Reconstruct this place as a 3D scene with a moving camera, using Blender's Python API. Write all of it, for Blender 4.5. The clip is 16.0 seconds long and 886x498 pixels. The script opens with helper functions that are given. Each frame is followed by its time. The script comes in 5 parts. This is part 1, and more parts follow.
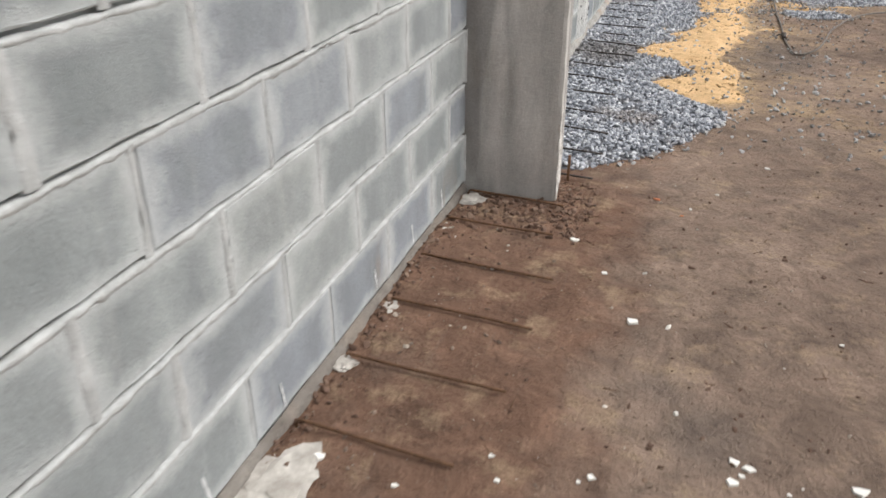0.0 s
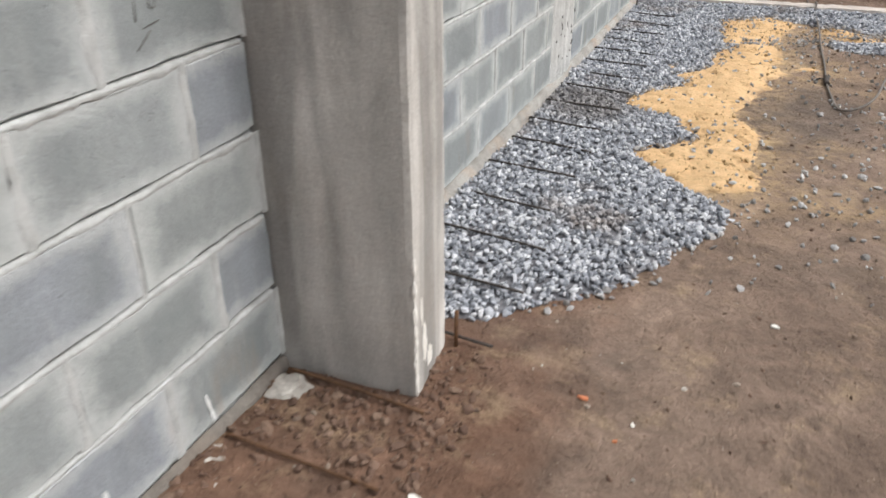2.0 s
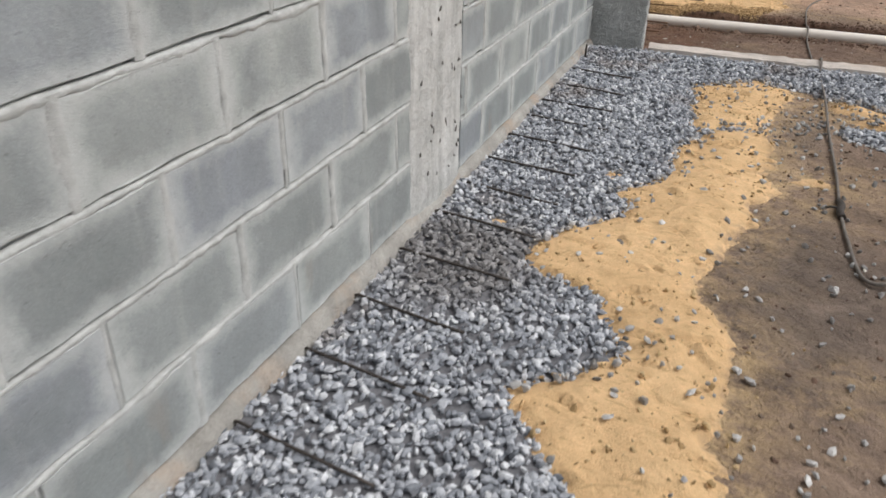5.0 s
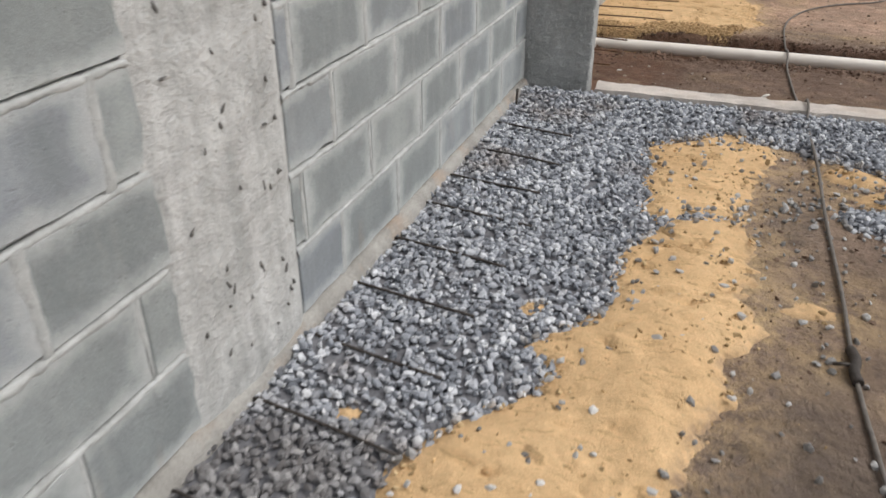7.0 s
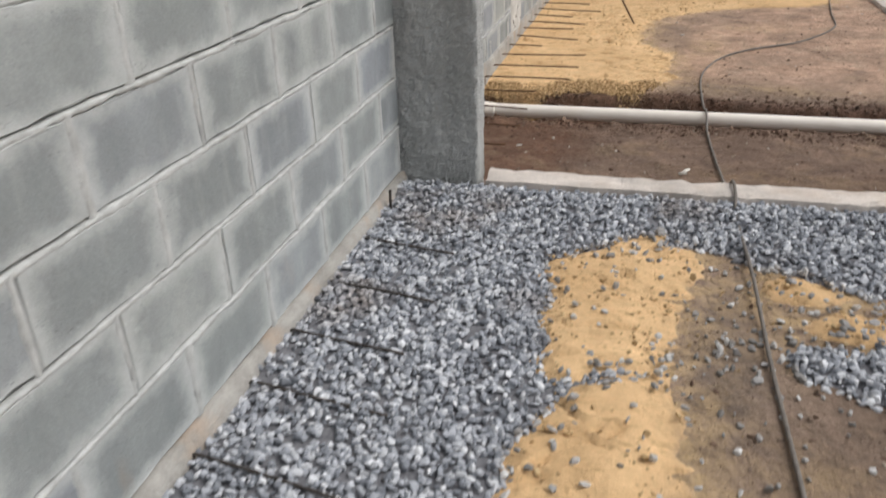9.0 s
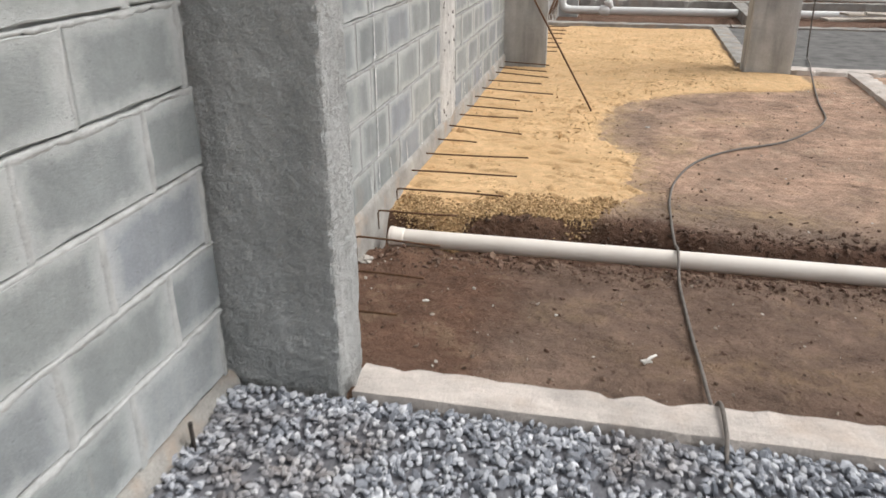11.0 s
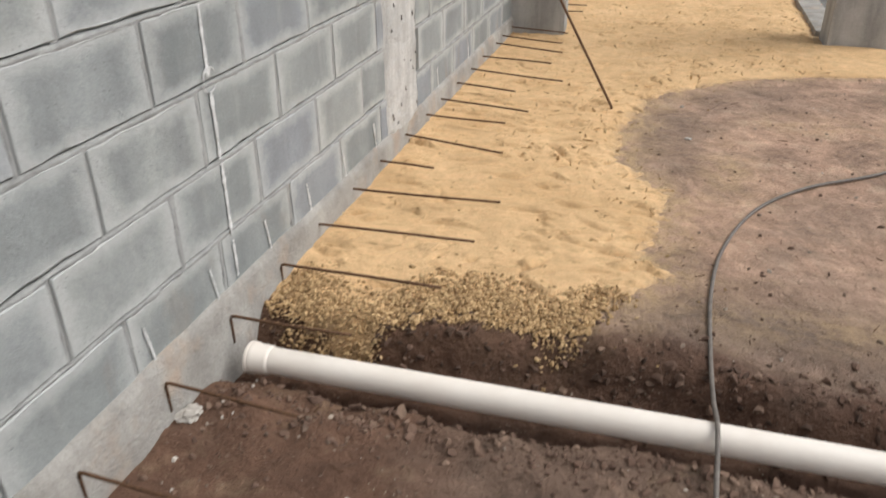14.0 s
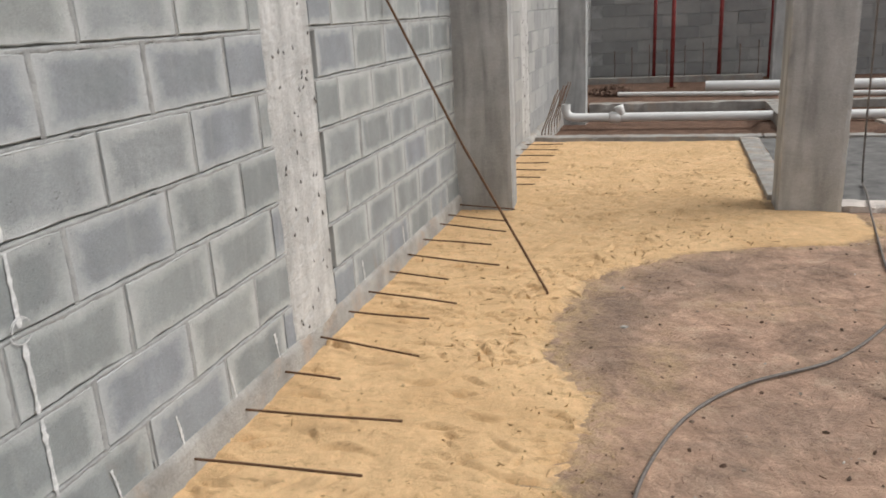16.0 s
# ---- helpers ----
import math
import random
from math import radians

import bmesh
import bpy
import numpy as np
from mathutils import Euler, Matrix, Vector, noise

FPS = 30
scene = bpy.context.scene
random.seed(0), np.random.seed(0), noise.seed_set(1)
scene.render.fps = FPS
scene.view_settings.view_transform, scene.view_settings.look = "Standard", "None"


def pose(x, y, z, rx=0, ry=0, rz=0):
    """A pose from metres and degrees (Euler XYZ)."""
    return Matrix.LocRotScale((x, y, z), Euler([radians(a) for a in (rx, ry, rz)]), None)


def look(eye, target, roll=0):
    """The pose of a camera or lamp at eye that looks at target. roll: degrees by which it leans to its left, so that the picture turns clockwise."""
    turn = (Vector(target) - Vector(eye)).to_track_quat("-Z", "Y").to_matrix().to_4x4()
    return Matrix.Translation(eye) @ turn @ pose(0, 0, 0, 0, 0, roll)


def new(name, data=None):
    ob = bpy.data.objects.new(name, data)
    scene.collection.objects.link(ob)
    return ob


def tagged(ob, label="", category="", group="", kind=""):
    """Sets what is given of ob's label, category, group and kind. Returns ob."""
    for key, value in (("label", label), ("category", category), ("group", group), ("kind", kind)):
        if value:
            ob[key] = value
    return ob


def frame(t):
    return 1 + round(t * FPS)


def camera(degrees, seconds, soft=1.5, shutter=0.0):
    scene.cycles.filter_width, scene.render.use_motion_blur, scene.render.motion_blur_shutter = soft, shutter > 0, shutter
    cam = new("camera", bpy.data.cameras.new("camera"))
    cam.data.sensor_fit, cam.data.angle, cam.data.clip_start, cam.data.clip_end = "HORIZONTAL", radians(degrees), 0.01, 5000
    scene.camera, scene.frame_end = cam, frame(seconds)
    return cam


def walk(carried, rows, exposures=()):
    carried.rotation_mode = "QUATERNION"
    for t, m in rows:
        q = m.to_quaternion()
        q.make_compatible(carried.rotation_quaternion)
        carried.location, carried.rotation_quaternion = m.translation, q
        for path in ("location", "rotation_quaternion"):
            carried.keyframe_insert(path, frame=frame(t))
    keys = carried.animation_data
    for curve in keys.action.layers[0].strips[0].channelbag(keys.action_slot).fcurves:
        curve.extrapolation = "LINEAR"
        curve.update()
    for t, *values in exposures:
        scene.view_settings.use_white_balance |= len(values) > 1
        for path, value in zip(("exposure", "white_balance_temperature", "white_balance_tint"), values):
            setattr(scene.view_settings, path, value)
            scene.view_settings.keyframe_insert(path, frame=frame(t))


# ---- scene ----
cam = camera(59.6, 16.0, 1.6, 0.4)
SKY, SUN = 0.155, 1.6
METRES, EYE, TILT, LEAN, TURN = 8.6, 1.29, 0.0, 0.0, 18.5
ROWS = [
    (0.0, 0.0, 0.0, 0.0, -0.04, -28.2, 0.08),
    (0.5, 0.0204, 0.0369, -0.0022, 0.41, -28.93, 0.92),
    (1.0, 0.0396, 0.0706, -0.0034, 4.62, -29.7, -0.03),
    (1.5, 0.0524, 0.1122, -0.004, 3.25, -29.66, 0.48),
    (2.0, 0.0715, 0.1508, -0.0057, 3.64, -28.45, 0.31),
    (2.5, 0.09, 0.1834, -0.0042, 7.33, -28.57, -0.64),
    (3.0, 0.0988, 0.2227, -0.006, 5.84, -29.21, -0.97),
    (3.5, 0.1076, 0.2557, -0.0047, 3.75, -28.42, -0.39),
    (6.0, 0.1527, 0.4133, -0.0091, 3.41, -29.0, -1.03),
    (6.5, 0.164, 0.4415, -0.0088, 2.52, -28.35, -0.18),
    (7.0, 0.1721, 0.4781, -0.009, 1.4, -29.12, -0.04),
    (7.5, 0.189, 0.5106, -0.0099, 5.33, -29.35, -0.86),
    (8.0, 0.2014, 0.5318, -0.0088, 8.08, -28.89, -0.58),
    (8.5, 0.2021, 0.5504, -0.0083, 2.05, -28.96, 0.13),
    (9.0, 0.2082, 0.5706, -0.0058, -4.13, -26.86, 1.72),
    (9.5, 0.2281, 0.6001, -0.0032, -4.82, -23.33, 0.11),
    (12.0, 0.2756, 0.7692, -0.0087, -7.05, -24.21, 0.58),
    (12.5, 0.2843, 0.7959, -0.0107, -8.03, -24.87, -0.11),
    (13.0, 0.2997, 0.8243, -0.0116, -3.13, -26.28, -0.87),
    (13.5, 0.312, 0.8496, -0.0156, -0.84, -29.13, -0.25),
    (14.0, 0.324, 0.873, -0.0113, -2.24, -28.02, 0.44),
    (14.5, 0.34, 0.8888, -0.0093, -1.58, -24.96, 0.01),
    (15.0, 0.3576, 0.8998, -0.0033, 0.14, -21.32, 0.37),
    (15.5, 0.3651, 0.9037, -0.0012, -0.36, -18.72, 1.83),
    (16.0, 0.3696, 0.905, 0.0007, -2.66, -17.0, 3.0),
]
walk(cam, [(t, pose(0, 0, EYE, TILT, LEAN, TURN) @ pose(METRES * x, METRES * y, METRES * z, 90 + pitch, roll, yaw)) for t, x, y, z, yaw, pitch, roll in ROWS],
     [(0.0, 0.12), (1.5, 0.16), (2.5, 0.18), (3.0, 0.05), (3.5, -0.1), (6.0, -0.22), (7.0, -0.25), (8.5, -0.22), (9.5, -0.14), (12.0, 0.06), (12.5, 0.04), (13.5, -0.08), (14.5, -0.1), (15.5, -0.2), (16.0, -0.2)])


# ---------- light ----------
world = bpy.data.worlds.new("overcast_sky")
scene.world = world
world.use_nodes = True
wn = world.node_tree
sky = wn.nodes.new("ShaderNodeTexSky")
sky.sky_type = "NISHITA"
sky.sun_disc = False
sky.sun_elevation = radians(52)
sky.sun_rotation = radians(77)
sky.air_density, sky.dust_density, sky.ozone_density = 1.0, 4.0, 1.0
grey = wn.nodes.new("ShaderNodeHueSaturation")
grey.inputs["Saturation"].default_value = 0.22
wn.links.new(sky.outputs[0], grey.inputs["Color"])
wn.links.new(grey.outputs[0], wn.nodes["Background"].inputs[0])
wn.nodes["Background"].inputs[1].default_value = SKY
sun_data = bpy.data.lights.new("sun", "SUN")
sun_data.energy, sun_data.angle, sun_data.color = SUN, radians(40), (1.0, 0.985, 0.96)
sun = new("sun", sun_data)
sun.matrix_world = look((9, 2.6, 12.5), (0, 0.5, 0))


# ---------- material helpers ----------
def material(name, rough=0.9):
    m = bpy.data.materials.new(name)
    m.use_nodes = True
    nt = m.node_tree
    bsdf = nt.nodes["Principled BSDF"]
    bsdf.inputs["Roughness"].default_value = rough
    bsdf.inputs["Specular IOR Level"].default_value = 0.25
    return m, nt, bsdf


def node(nt, kind, **values):
    n = nt.nodes.new("ShaderNode" + kind)
    for key, value in values.items():
        n.inputs[key.replace("_", " ")].default_value = value
    return n


def tex_noise(nt, co, scale, detail=4.0, rough=0.6, distort=0.0):
    n = node(nt, "TexNoise", Scale=scale, Detail=detail, Roughness=rough, Distortion=distort)
    nt.links.new(co, n.inputs["Vector"])
    return n.outputs["Fac"]


def ramp(nt, fac, stops):
    n = nt.nodes.new("ShaderNodeValToRGB")
    e = n.color_ramp.elements
    while len(e) < len(stops):
        e.new(0.5)
    for el, (p, c) in zip(e, stops):
        el.position = p
        el.color = (*c, 1) if isinstance(c, tuple) else (c, c, c, 1)
    nt.links.new(fac, n.inputs[0])
    return n.outputs[0]


def mixed(nt, fac, a, b, kind="MIX"):
    n = nt.nodes.new("ShaderNodeMix")
    n.data_type, n.blend_type = "RGBA", kind
    for sock, v in ((n.inputs[0], fac), (n.inputs[6], a), (n.inputs[7], b)):
        if isinstance(v, bpy.types.NodeSocket):
            nt.links.new(v, sock)
        elif isinstance(v, tuple):
            sock.default_value = (*v, 1)
        else:
            sock.default_value = v
    return n.outputs[2]


def calc(nt, op, a, b=0.0, c=0.0):
    n = nt.nodes.new("ShaderNodeMath")
    n.operation = op
    for sock, v in zip(n.inputs, (a, b, c)):
        if isinstance(v, bpy.types.NodeSocket):
            nt.links.new(v, sock)
        else:
            sock.default_value = v
    return n.outputs[0]


def stretched(nt, co, sx, sy, sz):
    n = nt.nodes.new("ShaderNodeMapping")
    n.inputs["Scale"].default_value = (sx, sy, sz)
    nt.links.new(co, n.inputs["Vector"])
    return n.outputs[0]


def position(nt):
    return nt.nodes.new("ShaderNodeNewGeometry").outputs["Position"]


def finish(nt, bsdf, colour, height=None, strength=0.4, distance=0.004):
    nt.links.new(colour, bsdf.inputs["Base Color"])
    if height is not None:
        b = node(nt, "Bump", Strength=strength, Distance=distance)
        nt.links.new(height, b.inputs["Height"])
        nt.links.new(b.outputs[0], bsdf.inputs["Normal"])


# ---------- materials ----------
def make_block():
    """Hollow concrete block: damp core patches, cement smears along its edges."""
    m, nt, bsdf = material("concrete_block", 0.92)
    tc = nt.nodes.new("ShaderNodeTexCoord")
    co = tc.outputs["Object"]
    info = nt.nodes.new("ShaderNodeObjectInfo")
    rnd = info.outputs["Random"]
    pos = position(nt)
    sep = nt.nodes.new("ShaderNodeSeparateXYZ")
    nt.links.new(co, sep.inputs[0])
    y, z = sep.outputs[1], sep.outputs[2]
    wob = calc(nt, "MULTIPLY", calc(nt, "SUBTRACT", tex_noise(nt, pos, 11, 5, 0.65), 0.5), 0.10)
    # cores: two darker damp fields either side of the web
    ay = calc(nt, "ABSOLUTE", calc(nt, "ADD", y, wob))
    core = calc(nt, "SUBTRACT", 1.0, calc(nt, "MULTIPLY", calc(nt, "ABSOLUTE", calc(nt, "SUBTRACT", ay, 0.098)), 11.0))
    corez = calc(nt, "SUBTRACT", 1.0, calc(nt, "POWER", calc(nt, "MULTIPLY", calc(nt, "ABSOLUTE", calc(nt, "ADD", z, wob)), 10.5), 3.0))
    damp = calc(nt, "MULTIPLY", calc(nt, "MAXIMUM", core, 0.0), calc(nt, "MAXIMUM", corez, 0.0))
    # some blocks show a single even field instead of two
    whole = calc(nt, "SUBTRACT", 1.0, calc(nt, "POWER", calc(nt, "MULTIPLY", ay, 5.6), 5.0))
    whole = calc(nt, "MULTIPLY", calc(nt, "MAXIMUM", whole, 0.0), calc(nt, "MAXIMUM", corez, 0.0))
    pick = ramp(nt, calc(nt, "FRACT", calc(nt, "MULTIPLY", rnd, 37.0)), [(0.40, 0.0), (0.60, 1.0)])
    damp = calc(nt, "ADD", calc(nt, "MULTIPLY", damp, calc(nt, "SUBTRACT", 1.0, pick)), calc(nt, "MULTIPLY", calc(nt, "MULTIPLY", whole, pick), 0.85))
    damp = calc(nt, "MULTIPLY", damp, ramp(nt, tex_noise(nt, pos, 2.3, 3), [(0.3, 0.3), (0.65, 1.0)]))
    damp = calc(nt, "MULTIPLY", damp, ramp(nt, calc(nt, "FRACT", calc(nt, "MULTIPLY", rnd, 91.0)), [(0.0, 0.45), (0.7, 1.0)]))
    damp = calc(nt, "MULTIPLY", damp, ramp(nt, tex_noise(nt, pos, 9, 5, 0.65, 0.6), [(0.28, 0.55), (0.55, 1.0)]))
    # smears
    ez = calc(nt, "SUBTRACT", 0.097, calc(nt, "ABSOLUTE", z))
    ey = calc(nt, "MULTIPLY", calc(nt, "SUBTRACT", 0.202, calc(nt, "ABSOLUTE", y)), 0.62)
    edge = calc(nt, "MINIMUM", ez, ey)
    edge = calc(nt, "ADD", edge, calc(nt, "MULTIPLY", calc(nt, "SUBTRACT", tex_noise(nt, pos, 11, 6, 0.7), 0.5), 0.085))
    smear = ramp(nt, edge, [(0.0, 1.0), (0.012, 0.75), (0.040, 0.0)])
    tone = ramp(nt, rnd, [(0.0, (0.285, 0.306, 0.308)), (0.35, (0.353, 0.377, 0.37)), (0.7, (0.31, 0.333, 0.362)), (0.85, (0.382, 0.404, 0.395)), (1.0, (0.412, 0.434, 0.42))])
    mott = ramp(nt, tex_noise(nt, pos, 3.5, 5, 0.65), [(0.25, 0.74), (0.75, 1.16)])
    col = mixed(nt, 1.0, tone, mott, "MULTIPLY")
    fine = ramp(nt, tex_noise(nt, pos, 160, 3, 0.7), [(0.25, 0.84), (0.75, 1.12)])
    col = mixed(nt, 1.0, col, fine, "MULTIPLY")
    col = mixed(nt, calc(nt, "MULTIPLY", damp, 0.9), col, (0.208, 0.226, 0.23))
    col = mixed(nt, calc(nt, "MULTIPLY", smear, 0.7), col, (0.54, 0.557, 0.548))
    streak = ramp(nt, tex_noise(nt, stretched(nt, pos, 1, 9, 1.2), 2.2, 4), [(0.56, 0.0), (0.72, 1.0)])
    col = mixed(nt, calc(nt, "MULTIPLY", streak, 0.2), col, (0.50, 0.50, 0.48))
    # rust-brown splashes low down where the steel stands
    sp = nt.nodes.new("ShaderNodeSeparateXYZ")
    nt.links.new(pos, sp.inputs[0])
    low = ramp(nt, sp.outputs[2], [(0.05, 1.0), (0.30, 0.0)])
    rust = ramp(nt, tex_noise(nt, stretched(nt, pos, 1, 2.6, 1), 2.0, 4), [(0.60, 0.0), (0.72, 1.0)])
    col = mixed(nt, calc(nt, "MULTIPLY", calc(nt, "MULTIPLY", low, rust), 0.4), col, (0.36, 0.24, 0.15))
    # small pores and dark scuffs
    pore = node(nt, "TexVoronoi", Scale=75.0, Randomness=1.0)
    nt.links.new(pos, pore.inputs["Vector"])
    hole = calc(nt, "MULTIPLY", ramp(nt, pore.outputs["Distance"], [(0.10, 1.0), (0.22, 0.0)]), ramp(nt, tex_noise(nt, pos, 17, 3), [(0.52, 0.0), (0.66, 1.0)]))
    col = mixed(nt, calc(nt, "MULTIPLY", hole, 0.55), col, (0.14, 0.145, 0.145))
    scuff_dark = ramp(nt, tex_noise(nt, stretched(nt, pos, 1, 3.0, 1.0), 7.0, 5, 0.7, 1.0), [(0.66, 0.0), (0.74, 1.0)])
    col = mixed(nt, calc(nt, "MULTIPLY", scuff_dark, 0.3), col, (0.17, 0.172, 0.17))
    h = calc(nt, "ADD", tex_noise(nt, pos, 220, 4, 0.7), calc(nt, "MULTIPLY", tex_noise(nt, pos, 30, 4), 1.6))
    h = calc(nt, "SUBTRACT", h, hole)
    finish(nt, bsdf, col, h, 0.6, 0.004)
    return m


def make_mortar(name="mortar", tone=1.0):
    m, nt, bsdf = material(name, 0.95)
    pos = position(nt)
    col = ramp(nt, tex_noise(nt, pos, 18, 5), [(0.3, (0.36 * tone, 0.365 * tone, 0.355 * tone)), (0.6, (0.50 * tone, 0.51 * tone, 0.50 * tone)), (0.8, (0.59 * tone, 0.60 * tone, 0.585 * tone))])
    finish(nt, bsdf, col, tex_noise(nt, pos, 90, 4, 0.7), 0.8, 0.006)
    return m


def make_concrete(name, dark, light, streaks, bump, warm=0.0, edges=0.0):
    m, nt, bsdf = material(name, 0.9)
    pos = position(nt)
    s = tex_noise(nt, stretched(nt, pos, 5, 5, 0.8), 1.3, 2, 0.4, 1.0)
    base = ramp(nt, s, [(0.3, dark), (0.7, light)])
    blot = ramp(nt, tex_noise(nt, pos, 3.2, 5, 0.65), [(0.3, 0.78), (0.72, 1.2)])
    col = mixed(nt, 1.0, base, blot, "MULTIPLY")
    flat = ramp(nt, tex_noise(nt, pos, 6, 5), [(0.3, dark), (0.7, light)])
    col = mixed(nt, 1 - streaks, col, flat)
    fine = ramp(nt, tex_noise(nt, pos, 130, 4, 0.7), [(0.25, 0.85), (0.75, 1.12)])
    col = mixed(nt, 1.0, col, fine, "MULTIPLY")
    band = ramp(nt, tex_noise(nt, stretched(nt, pos, 5.0, 5.0, 0.6), 1.6, 2, 0.45, 0.9), [(0.37, 0.55), (0.48, 0.92), (0.62, 1.2)])
    col = mixed(nt, streaks, col, mixed(nt, 1.0, col, band, "MULTIPLY"))
    blotch = ramp(nt, tex_noise(nt, stretched(nt, pos, 1, 1, 0.6), 5.5, 6, 0.7, 0.8), [(0.58, 0.0), (0.72, 1.0)])
    col = mixed(nt, calc(nt, "MULTIPLY", blotch, 0.55 * streaks), col, mixed(nt, 0.35, dark, (0.10, 0.095, 0.088)))
    if edges:
        point = nt.nodes.new("ShaderNodeNewGeometry").outputs["Pointiness"]
        worn = calc(nt, "MULTIPLY", ramp(nt, point, [(0.53, 0.0), (0.60, 1.0)]), ramp(nt, tex_noise(nt, pos, 8, 5, 0.7), [(0.42, 0.0), (0.56, 1.0)]))
        col = mixed(nt, calc(nt, "MULTIPLY", worn, edges), col, (0.74, 0.725, 0.69))
    if warm:
        w = ramp(nt, tex_noise(nt, pos, 5, 5), [(0.52, 0.0), (0.7, 1.0)])
        col = mixed(nt, calc(nt, "MULTIPLY", w, warm), col, (0.45, 0.33, 0.24))
    pits = node(nt, "TexVoronoi", Scale=38.0)
    nt.links.new(pos, pits.inputs["Vector"])
    p = ramp(nt, pits.outputs["Distance"], [(0.03, 0.0), (0.09, 1.0)])
    h = calc(nt, "ADD", calc(nt, "MULTIPLY", tex_noise(nt, pos, 45, 5, 0.7), 2.0), calc(nt, "MULTIPLY", p, 0.25))
    finish(nt, bsdf, col, h, bump, 0.013 if bump > 0.9 else 0.006)
    return m


def make_pilaster():
    """Pale hacked cast strip; its gouges are dark slivers laid on later."""
    m, nt, bsdf = material("hacked_concrete", 0.92)
    pos = position(nt)
    s = tex_noise(nt, stretched(nt, pos, 8, 12, 1.0), 1.4, 5)
    col = ramp(nt, s, [(0.3, (0.43, 0.433, 0.42)), (0.7, (0.64, 0.64, 0.625))])
    fine = ramp(nt, tex_noise(nt, pos, 120, 4, 0.7), [(0.25, 0.88), (0.75, 1.1)])
    col = mixed(nt, 1.0, col, fine, "MULTIPLY")
    blot = ramp(nt, tex_noise(nt, pos, 7, 5, 0.65), [(0.3, 0.78), (0.7, 1.12)])
    col = mixed(nt, 1.0, col, blot, "MULTIPLY")
    h = tex_noise(nt, pos, 28, 5, 0.7)
    finish(nt, bsdf, col, h, 0.9, 0.014)
    return m


def make_dirt():
    m, nt, bsdf = material("packed_dirt", 0.95)
    pos = position(nt)
    base = ramp(nt, tex_noise(nt, pos, 1.1, 6, 0.62), [(0.30, (0.155, 0.110, 0.084)), (0.5, (0.25, 0.180, 0.138)), (0.70, (0.36, 0.264, 0.204))])
    mid = ramp(nt, tex_noise(nt, pos, 6.5, 8, 0.74, 0.7), [(0.30, 0.50), (0.43, 0.86), (0.55, 1.08), (0.72, 1.55)])
    col = mixed(nt, 1.0, base, mid, "MULTIPLY")
    fine = ramp(nt, tex_noise(nt, pos, 110, 4, 0.75), [(0.2, 0.82), (0.8, 1.15)])
    col = mixed(nt, 1.0, col, fine, "MULTIPLY")
    sep = nt.nodes.new("ShaderNodeSeparateXYZ")
    nt.links.new(pos, sep.inputs[0])
    # redder soil along the wall
    red = ramp(nt, calc(nt, "ADD", sep.outputs[0], calc(nt, "MULTIPLY", tex_noise(nt, pos, 4, 4), 0.5)), [(0.0, 1.0), (0.22, 0.0)])
    col = mixed(nt, calc(nt, "MULTIPLY", red, 0.75), col, mixed(nt, 1.0, (0.175, 0.092, 0.058), mid, "MULTIPLY"))
    # sandy dust and damp stains
    dust = ramp(nt, tex_noise(nt, pos, 4.3, 7, 0.75), [(0.53, 0.0), (0.66, 1.0)])
    col = mixed(nt, calc(nt, "MULTIPLY", dust, 0.6), col, (0.45, 0.33, 0.215))
    damp = ramp(nt, tex_noise(nt, pos, 2.3, 6, 0.65), [(0.54, 0.0), (0.68, 1.0)])
    col = mixed(nt, calc(nt, "MULTIPLY", damp, 0.5), col, mixed(nt, 1.0, (0.20, 0.138, 0.105), mid, "MULTIPLY"))
    # dry pale crust past the trench, fresh dark soil in the cut
    crust = ramp(nt, calc(nt, "ADD", calc(nt, "MULTIPLY", sep.outputs[1], 0.05), calc(nt, "MULTIPLY", tex_noise(nt, pos, 1.6, 5), 0.06)), [(0.515, 0.0), (0.56, 1.0)])
    col = mixed(nt, calc(nt, "MULTIPLY", crust, ramp(nt, tex_noise(nt, pos, 2.6, 8, 0.74, 0.5), [(0.40, 0.30), (0.56, 0.95)])), col, mixed(nt, 1.0, (0.53, 0.350, 0.252), mixed(nt, 1.0, mid, fine, "MULTIPLY"), "MULTIPLY"))
    bloom = calc(nt, "MULTIPLY", crust, ramp(nt, tex_noise(nt, pos, 5.2, 8, 0.76, 0.4), [(0.54, 0.0), (0.64, 0.6)]))
    col = mixed(nt, bloom, col, mixed(nt, 1.0, (0.58, 0.435, 0.315), fine, "MULTIPLY"))
    wet = node(nt, "Attribute")
    wet.attribute_name = "damp_patch"
    ragged = calc(nt, "MULTIPLY", wet.outputs["Fac"], ramp(nt, tex_noise(nt, pos, 5, 6, 0.7), [(0.30, 0.6), (0.50, 1.0)]))
    col = mixed(nt, ragged, col, mixed(nt, 1.0, (0.165, 0.128, 0.105), mid, "MULTIPLY"))
    at = node(nt, "Attribute")
    at.attribute_name = "sand_dust"
    blown = calc(nt, "MULTIPLY", at.outputs["Fac"], ramp(nt, tex_noise(nt, pos, 11, 8, 0.78), [(0.40, 0.0), (0.60, 1.0)]))
    col = mixed(nt, blown, col, (0.56, 0.40, 0.225))
    fr = node(nt, "Attribute")
    fr.attribute_name = "fresh_soil"
    col = mixed(nt, fr.outputs["Fac"], col, mixed(nt, 1.0, (0.105, 0.056, 0.037), mid, "MULTIPLY"))
    # little dark pits and pale grains pressed into the surface
    cell = node(nt, "TexVoronoi", Scale=26.0, Randomness=1.0)
    nt.links.new(pos, cell.inputs["Vector"])
